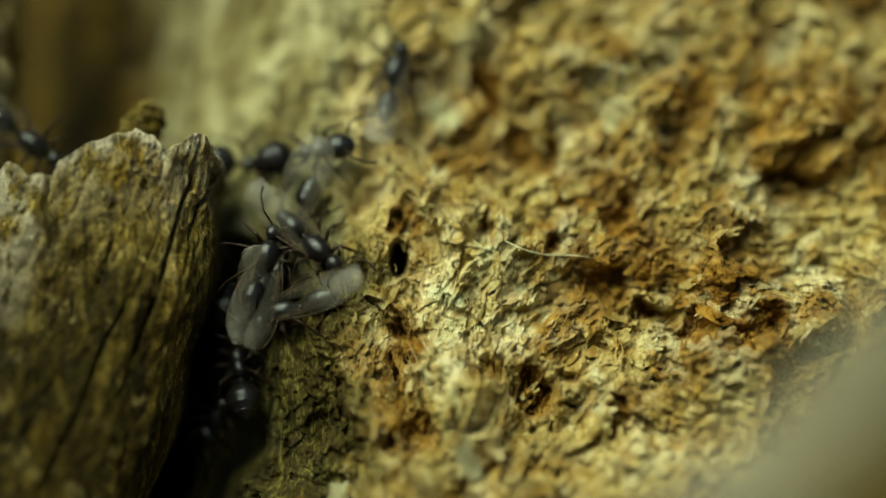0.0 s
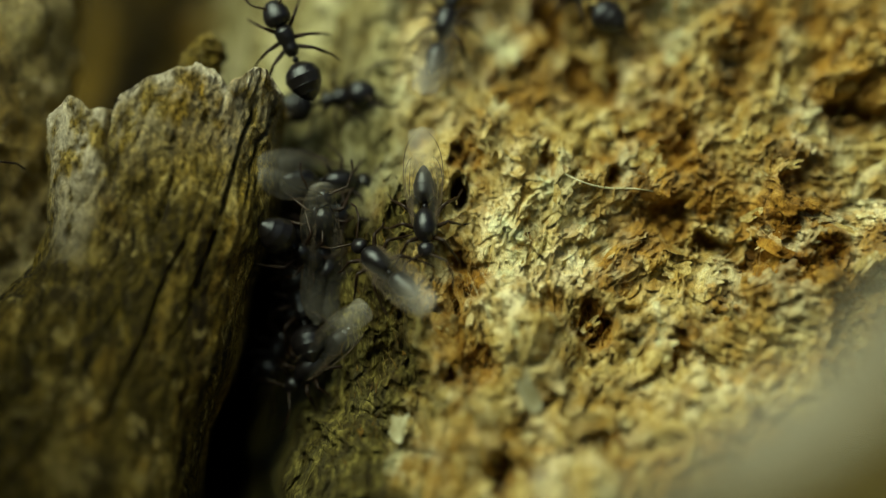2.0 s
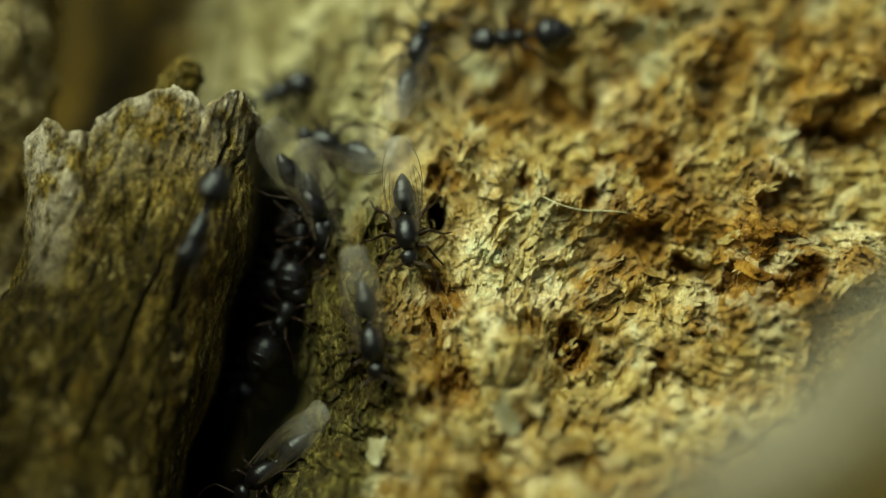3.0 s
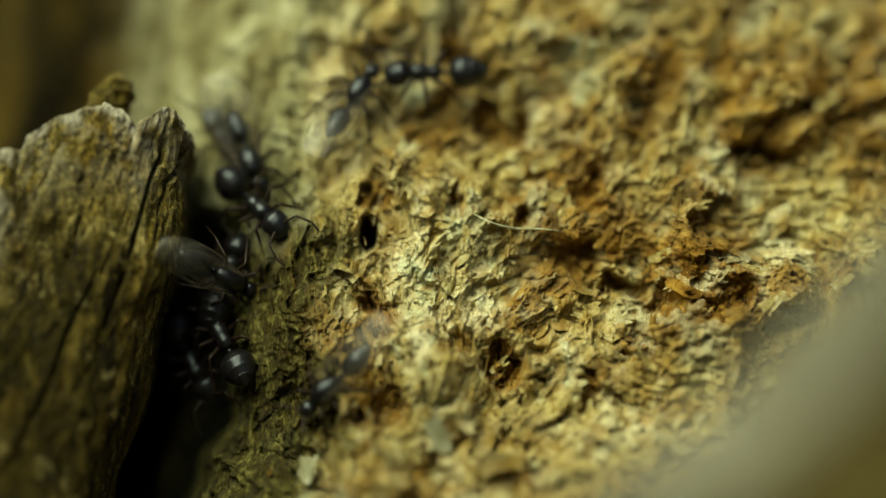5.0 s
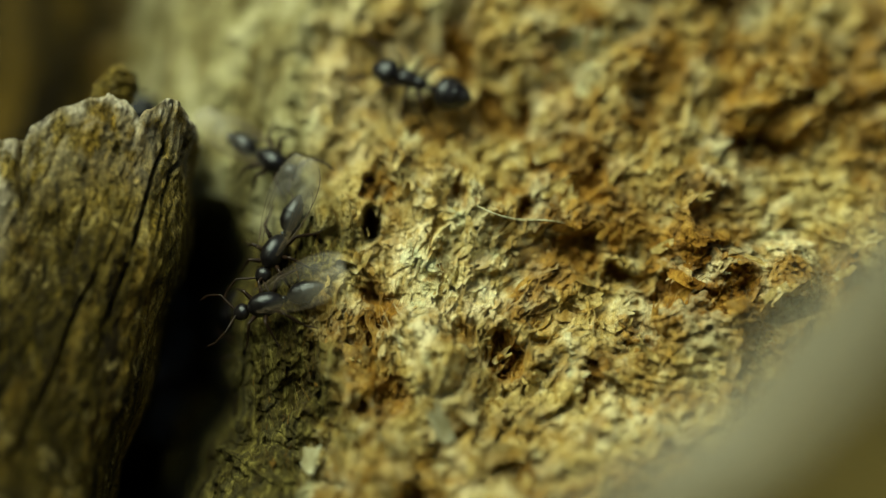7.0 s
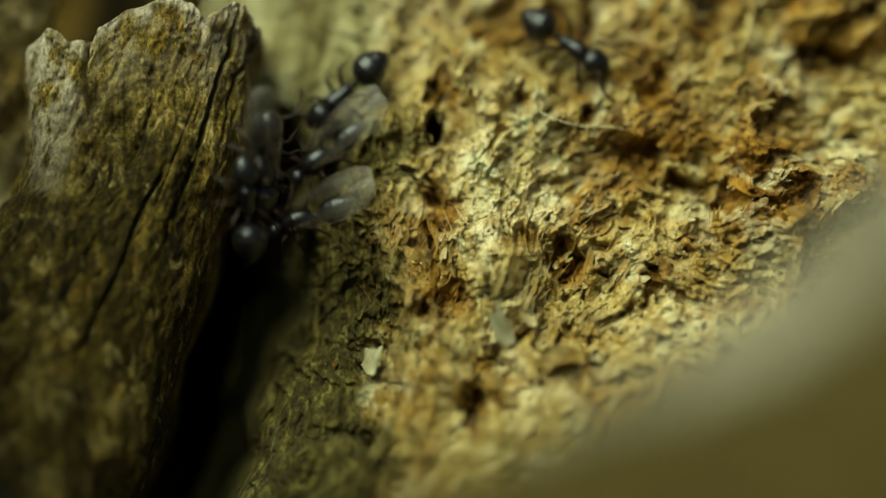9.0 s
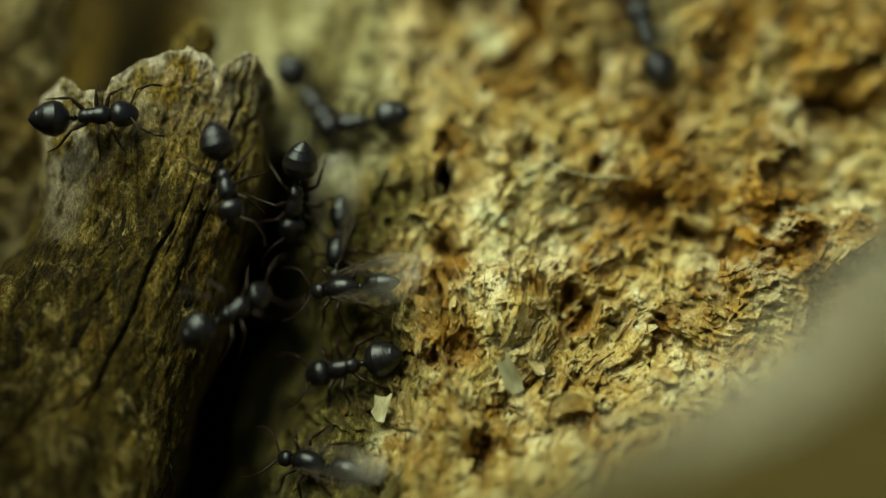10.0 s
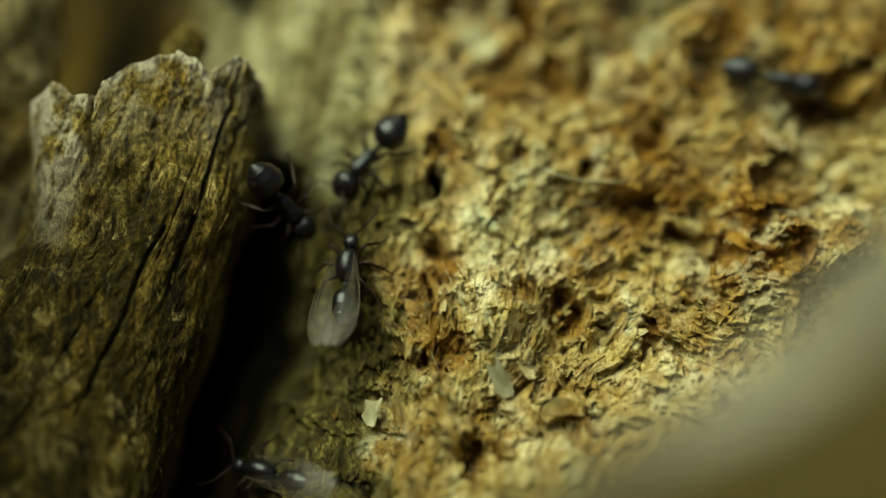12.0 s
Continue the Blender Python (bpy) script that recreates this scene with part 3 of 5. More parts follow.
def child(name, me, material, parent, m=None, label="", kind=""):
    if not me.materials:
        me.materials.append(material)
    ob = new(name, me)
    ob.parent = parent
    if m:
        ob.matrix_basis = m
    return tagged(ob, label, kind=kind)


def loosen_wall():
    rng = np.random.default_rng(4)
    child("flake_litter", scatter_flakes("flake_litter", 2600, rng, -5.0, 25.0, -14.5, 15.5, (0.20, 0.60), (0.0, 0.16)), LOOSE, WALL, kind="stuff")
    child("torn_strips", scatter_flakes("torn_strips", 750, rng, -2.0, 25.0, -13.5, 13, (0.7, 1.7), (0.03, 0.22)), LOOSE, WALL, kind="stuff")
    child("fibre_fuzz", scatter_fibres("fibre_fuzz", 2800, rng, -5.0, 24.0, -14, 10), LOOSE, WALL, kind="stuff")
    shapes = []
    for i in range(8):
        length = rng.uniform(0.7, 1.5, 1)
        shapes.append(quads_mesh("wood_flake", flake_points(rng, 1, length, length * rng.uniform(0.2, 0.5, 1), rng.uniform(0.0, 0.3, 1))))
    x, z = rng.uniform(-2, 23, 150), rng.uniform(-13, 12, 150)
    p, t, s, n = frames_on_wall(x, z)
    for i in range(150):
        a = rng.normal(0.1, 0.5) + 1.0 * float(smooth(3, 11, x[i])) + math.pi * (rng.random() < 0.4)
        t2, s2 = Vector(t[i]) * math.cos(a) + Vector(s[i]) * math.sin(a), Vector(s[i]) * math.cos(a) - Vector(t[i]) * math.sin(a)
        m = Matrix((s2, t2, Vector(n[i]))).transposed().to_4x4()
        m.translation = Vector(p[i]) * MM
        child("wood_flake", shapes[i % 8], LOOSE, WALL, m)


loosen_wall()


def on_wall(x, z, off=0.0):
    return (x, float(surface(np.array([x]), np.array([z]))[0]) - off, z)


def pale_flake_material():
    m, nt, b = shader("pale_flake")
    nt.links.new(ramp(nt, noise_node(nt, 1.2, (1, 0.3, 1), 6), [(0.36, (0.27, 0.25, 0.12)), (0.5, (0.50, 0.50, 0.31)), (0.64, (0.66, 0.68, 0.47))]), b.inputs["Base Color"])
    b.inputs["Roughness"].default_value = 0.7
    bump(nt, b, noise_node(nt, 4.0, (1, 0.3, 1), 5), 0.1)
    return m


PALE_FLAKE = pale_flake_material()


def make_splinter(places, radius, label):
    """A thin curled splinter whose ends touch the wood."""
    n = len(places)
    pts = np.array([on_wall(x, z, 0.25 + 0.8 * math.sin(math.pi * i / (n - 1))) for i, (x, z) in enumerate(places)])
    s = np.linspace(0, n - 1, 40)
    c = np.stack([np.interp(s, range(n), pts[:, k]) for k in range(3)], -1)
    for _ in range(30):
        c[1:-1] = (c[:-2] + 2 * c[1:-1] + c[2:]) / 4
    r = radius * np.sin(np.linspace(0.25, math.pi - 0.1, 40)) ** 0.6
    th = np.linspace(0, 2 * np.pi, 7, endpoint=False)
    p = c[:, None] + r[:, None, None] * np.stack([0 * th, np.cos(th), np.sin(th)], -1)[None]
    ob = grid_object("wood_splinter", grid_mesh("wood_splinter", p[..., 0], p[..., 1], p[..., 2], True), PALE_FLAKE)
    return tagged(ob, label, "splinter")


make_splinter([(5.2, 3.3), (6.0, 2.85), (7.2, 2.6), (8.3, 2.65), (9.3, 2.5)], 0.055, "thin straw-coloured curled wood splinter on the wall")
make_splinter([(0.2, -5.4), (0.6, -6.2), (0.5, -7.0), (1.0, -7.5)], 0.05, "thin pale torn fibre hanging on the wall")


def make_flake(x, z, length, width, turn, label):
    rng = np.random.default_rng(int(abs(x * 10)))
    q = flake_points(rng, 1, np.array([length]), np.array([width]), np.array([0.12]), 0.75)
    p, t, s, n = (Vector(v[0]) for v in frames_on_wall(np.array([x]), np.array([z])))
    t2, s2 = t * math.cos(turn) + s * math.sin(turn), s * math.cos(turn) - t * math.sin(turn)
    m = Matrix((s2, t2, n)).transposed().to_4x4()
    m.translation = (p + n * 0.25) * MM
    ob = grid_object("pale_flake", quads_mesh("pale_flake", q), PALE_FLAKE)
    ob.matrix_basis = m
    return tagged(ob, label, "wood flake")


make_flake(3.6, -7.0, 1.8, 0.8, -0.4, "pale greenish torn wood flake on the wall")
make_flake(-2.2, -8.7, 1.3, 1.0, 0.5, "pale cream broken wood flake on the wall")


def splinter_stub():
    """Frayed splinters along the stub's broken top and its edge towards the cleft."""
    rng = np.random.default_rng(9)
    shapes = []
    for i in range(6):
        length = rng.uniform(0.4, 0.9, 1)
        shapes.append(quads_mesh("splinter", flake_points(rng, 1, length, length * rng.uniform(0.08, 0.16, 1), rng.uniform(0.0, 0.12, 1))))
    for i in range(26):
        if i < 18:
            z = rng.uniform(-10, 5.5)
            x = float(stub_right(z)) - rng.uniform(0.8, 3.4)
        else:
            x = rng.uniform(-18.5, -8.2)
            z = float(np.interp(x, TOP_X, TOP_Z)) - rng.uniform(1.0, 2.0)
        a = rng.normal(0.32, 0.14)
        t = Vector((math.sin(a), 0.12, math.cos(a))).normalized()
        n = Vector((0.1, -1, 0.1)).normalized()
        s = t.cross(n).normalized()
        m = Matrix((s, t, s.cross(t))).transposed().to_4x4()
        m.translation = Vector((x, float(stub_front(x, z)) - 0.05, z)) * MM
        child("splinter", shapes[i % 6], STUB_WOOD, STUB, m)


splinter_stub()


# ---- where insects can stand ----
def stand_y(x, z, mode):
    """Depth of the support: "a" stub, wall or the lip between them, "w" the wall alone, "s" the wood beside the stub, "t" the back of the stub's top, "p" inside the cleft."""
    if mode == "p":
        return wall_y(x, z)
    if mode == "t":
        return 2.2 + 0 * x
    if mode == "s":
        return 7.0 - np.sqrt(np.clip(22.0 - (x + 23.0) ** 2, 4.0, 22.0))
    wall = wall_face(x, z)
    if mode == "w":
        return wall
    on_stub = smooth(3.0, 0.0, x - stub_right(z)) * smooth(0.5, -0.5, z - np.interp(x, TOP_X, TOP_Z))
    return wall + (stub_front(np.minimum(x, stub_right(z) - 1.5), z) - wall) * on_stub
# end of form


def stand(x, z, heading, mode, lift=0.0):
    """The pose of an insect at x and z that faces heading (0: to the right, 90: up), feet on the wood."""
    h = 1.3
    gx = (stand_y(x + h, z, mode) - stand_y(x - h, z, mode)) / (2 * h)
    gz = (stand_y(x, z + h, mode) - stand_y(x, z - h, mode)) / (2 * h)
    up = Vector((float(np.clip(gx, -0.4, 0.4)), -1.0, float(np.clip(gz, -0.4, 0.4)))).normalized()
    fx, fz = math.cos(radians(heading)), math.sin(radians(heading))
    f = Vector((fx, -(fx * up.x + fz * up.z) / up.y, fz)).normalized()
    side = up.cross(f)
    m = Matrix((f, side, up)).transposed().to_4x4()
    dx, dz = np.meshgrid((-1.2, 0, 1.2), (-1.2, 0, 1.2))
    rise = wall_relief(x + dx, z + dz)
    rough = max(0.0, float(0.5 * rise.mean() + 0.5 * rise.max())) if mode != "p" else 0.3
    on_wood = Vector((x, float(stand_y(x, z, mode)), z)) + up * (0.75 + lift + 0.8 * rough)
    m.translation = on_wood * MM
    return m


# ---- insects ----
def lathe(name, profile, squash=1.0, n=20, bend=0.0):
    """A body part turned about its long axis; profile: place along the axis and radius."""
    prof = np.array(profile, float)
    s = np.linspace(0, len(prof) - 1, len(prof) * 5 - 4)
    px, pr = np.interp(s, range(len(prof)), prof[:, 0]), np.interp(s, range(len(prof)), prof[:, 1])
    for k in range(2):
        px[1:-1], pr[1:-1] = (px[:-2] + 2 * px[1:-1] + px[2:]) / 4, (pr[:-2] + 2 * pr[1:-1] + pr[2:]) / 4
    th = np.linspace(0, 2 * np.pi, n, endpoint=False)
    x = np.repeat(px[:, None], n, 1)
    y = pr[:, None] * np.cos(th)
    z = pr[:, None] * np.sin(th) * squash + bend * (x - px.mean()) ** 2
    return grid_mesh(name, x, y, z, True)


def limb(name, joints, radii, n=7):
    """A jointed limb as one tapering tube through its joints."""
    j = np.array(joints, float)
    pts, rad = [], []
    for k in range(len(j) - 1):
        for u in np.linspace(0, 1, 6, endpoint=k == len(j) - 2):
            pts.append(j[k] * (1 - u) + j[k + 1] * u)
            rad.append((radii[k] * (1 - u) + radii[k + 1] * u) * (1 + 0.35 * math.sin(math.pi * u)))
    pts, rad = np.array(pts), np.array(rad)
    rad[-1] *= 0.3
    tan = np.gradient(pts, axis=0)
    tan /= np.linalg.norm(tan, axis=1)[:, None]
    a = np.cross(tan, (0.13, 0.21, 0.97))
    a /= np.linalg.norm(a, axis=1)[:, None]
    b = np.cross(tan, a)
    th = np.linspace(0, 2 * np.pi, n, endpoint=False)
    p = pts[:, None] + rad[:, None, None] * (a[:, None] * np.cos(th)[None, :, None] + b[:, None] * np.sin(th)[None, :, None])
    return grid_mesh(name, p[..., 0], p[..., 1], p[..., 2], True)


def wing_outline(s, length, width):
    front = 0.16 * width * np.sin(np.pi * s) - 0.40 * width * s ** 9
    chord = 1.05 * width * np.clip(s, 0.01, 1) ** 0.75 * np.sqrt(np.clip(1 - s ** 7, 0, 1))
    return front, front - chord


def wing_mesh(name, length, width, side):
    s = np.sin(np.linspace(0, np.pi / 2, 34))
    front, rear = wing_outline(s, length, width)
    u = np.linspace(0, 1, 10)[None, :]
    y = front[:, None] * (1 - u) + rear[:, None] * u
    x = -np.repeat(s[:, None], 10, 1) * length
    z = 0.10 * np.sin(np.pi * u) * width + 0.03 * np.sin(4 * x) * u + 0.03 * np.sin(2 * x + 4 * y)
    return grid_mesh(name, x, side * y, z)


def vein_mesh(name, length, width, side):
    bm = bmesh.new()
    s = np.linspace(0.02, 0.95, 16)
    front, rear = wing_outline(s, length, width)
    for k, stop in ((0.02, 1.0), (0.28, 0.72), (0.52, 0.6), (0.75, 0.5)):
        last = None
        for i, v in enumerate(s):
            if v > stop:
                break
            w = k * (0.4 + 0.6 * v) + 0.1 * math.sin(3 * v) * (k > 0.1)
            y = front[i] * (1 - w) + rear[i] * w
            z = 0.10 * math.sin(math.pi * w) * width + 0.02
            r = 0.017 if k < 0.1 else 0.010
            ring = [bm.verts.new(Vector((-v * length, side * (y + r * dy), z + r * dz)) * MM) for dy, dz in ((1, 0), (0, 1), (-1, 0), (0, -1))]
            if last:
                for q in range(4):
                    bm.faces.new((last[q], last[(q + 1) % 4], ring[(q + 1) % 4], ring[q]))
            last = ring
    me = bpy.data.meshes.new(name)
    bm.to_mesh(me)
    bm.free()
    return me


def with_material(me, material):
    me.materials.append(material)
    return me


def body_meshes():
    worker = {
        "head": lathe("head", [(-0.66, 0.02), (-0.64, 0.39), (-0.37, 0.65), (0.05, 0.63), (0.40, 0.46), (0.60, 0.27), (0.67, 0.02)], 0.78),
        "thorax": lathe("thorax", [(-0.85, 0.02), (-0.80, 0.25), (-0.52, 0.38), (-0.25, 0.33), (0.05, 0.42), (0.42, 0.46), (0.68, 0.28), (0.74, 0.02)], 0.95, bend=-0.10),
        "petiole": lathe("petiole", [(-0.18, 0.05), (-0.08, 0.14), (0.05, 0.15), (0.18, 0.06)], 1.5, 12),
        "gaster": lathe("gaster", [(-1.10, 0.02), (-1.02, 0.18), (-0.72, 0.53), (-0.69, 0.52), (-0.33, 0.77), (-0.30, 0.76), (0.11, 0.87), (0.14, 0.86), (0.52, 0.73), (0.80, 0.34), (0.86, 0.03)], 0.92, 24),
    }
    winged = {
        "head": lathe("head_small", [(-0.42, 0.02), (-0.40, 0.24), (-0.2, 0.40), (0.08, 0.38), (0.28, 0.26), (0.40, 0.02)], 0.8),
        "thorax": lathe("thorax_deep", [(-0.95, 0.02), (-0.88, 0.26), (-0.5, 0.50), (0.0, 0.58), (0.45, 0.48), (0.72, 0.22), (0.80, 0.02)], 1.05),
        "petiole": worker["petiole"],
        "gaster": lathe("gaster_slim", [(-1.05, 0.02), (-0.95, 0.14), (-0.6, 0.36), (-0.57, 0.35), (-0.1, 0.52), (-0.07, 0.51), (0.4, 0.50), (0.75, 0.24), (0.82, 0.03)], 0.9, 20),
    }
    for d in (worker, winged):
        for me in d.values():
            if not me.materials:
                me.materials.append(CUTICLE)
    return worker, winged


WORKER, WINGED = body_meshes()
LEGS, ANTENNAE, WINGS = {}, {}, {}
# coxa place on the thorax; knee, ankle and claw from it
HIPS = {"front": (0.40, 0.22, -0.22), "middle": (0.02, 0.24, -0.25), "hind": (-0.38, 0.22, -0.22)}
REACH = {"front": ((0.36, 0.62, 0.50), (0.78, 1.10, -0.25), (1.05, 1.38, -0.50)), "middle": ((-0.05, 0.80, 0.55), (-0.12, 1.45, -0.25), (-0.28, 1.85, -0.50)),
         "hind": ((-0.62, 0.68, 0.58), (-1.30, 1.20, -0.25), (-1.85, 1.40, -0.50))}
for where in HIPS:
    for side in (1, -1):
        knee, ankle, claw = ((p[0], side * p[1], p[2]) for p in REACH[where])
        LEGS[where, side] = with_material(limb("leg", [(0, 0, 0), knee, ankle, claw], (0.092, 0.070, 0.044, 0.020)), LEG)
for side in (1, -1):
    ANTENNAE[side] = with_material(limb("antenna", [(0, 0, 0), (0.45, side * 0.75, 0.30), (1.15, side * 1.05, 0.05), (1.65, side * 1.0, -0.15)], (0.044, 0.038, 0.046, 0.042)), LEG)
    WINGS["forewing", side] = with_material(wing_mesh("forewing", 4.8, 1.75, side), WING), with_material(vein_mesh("veins", 4.8, 1.75, side), VEIN)
    WINGS["hindwing", side] = with_material(wing_mesh("hindwing", 3.2, 1.15, side), WING), with_material(vein_mesh("hind_veins", 3.2, 1.15, side), VEIN)


def part(name, me, parent, m, label=""):
    ob = new(name, me)
    ob.parent = parent
    ob.matrix_basis = m
    return tagged(ob, label)


def at(x, y, z, rx=0, ry=0, rz=0):
    return pose(x * MM, y * MM, z * MM, rx, ry, rz)


def ant(kind):
    """An ant that faces +x with its back to +z, its origin in the thorax. Returns it and its limbs with their places."""
    flying = kind != "worker"
    root = new("winged_ant" if flying else "worker_ant")
    if flying:
        tagged(root, "black winged ant with clouded translucent wings", "winged ant", "winged ants at the cleft")
    else:
        tagged(root, "glossy black worker ant walking on rotten wood", "ant", "worker ants on the wood")
    m = WINGED if flying else WORKER
    hx, gx = (1.18, -2.0) if flying else (1.32, -2.02)
    part("thorax", m["thorax"], root, at(0, 0, 0))
    part("petiole", m["petiole"], root, at(-1.02, 0, -0.08))
    part("gaster", m["gaster"], root, at(gx, 0, 0.02, 0, 6, 0))
    head = part("head", m["head"], root, at(hx, 0, -0.06, 0, 14, 0))
    limbs = []
    for (where, side), me in LEGS.items():
        x, y, z = HIPS[where]
        limbs.append((part("leg", me, root, at(x, side * y, z)), (x, side * y, z), side * {"front": 1, "middle": -1, "hind": 1}[where], 13))
    for side, me in ANTENNAE.items():
        x, y, z = hx + 0.22, side * 0.18, 0.12
        limbs.append((part("antenna", me, root, at(x, y, z)), (x, y, z), side * 0.6, 9))
    if flying:
        spread, lift = (9, 7) if kind == "spread" else (3, 4)
        for (name, side), (me, veins) in WINGS.items():
            fore = name == "forewing"
            w = part(name, me, root, at(0.25 if fore else -0.15, side * (0.52 if fore else 0.46), 0.50 if fore else 0.42, side * -10, lift if fore else lift * 0.7, side * -(spread if fore else spread + 4)), "clouded translucent veined wing")
            part("venation", veins, w, Matrix())
    return root, limbs


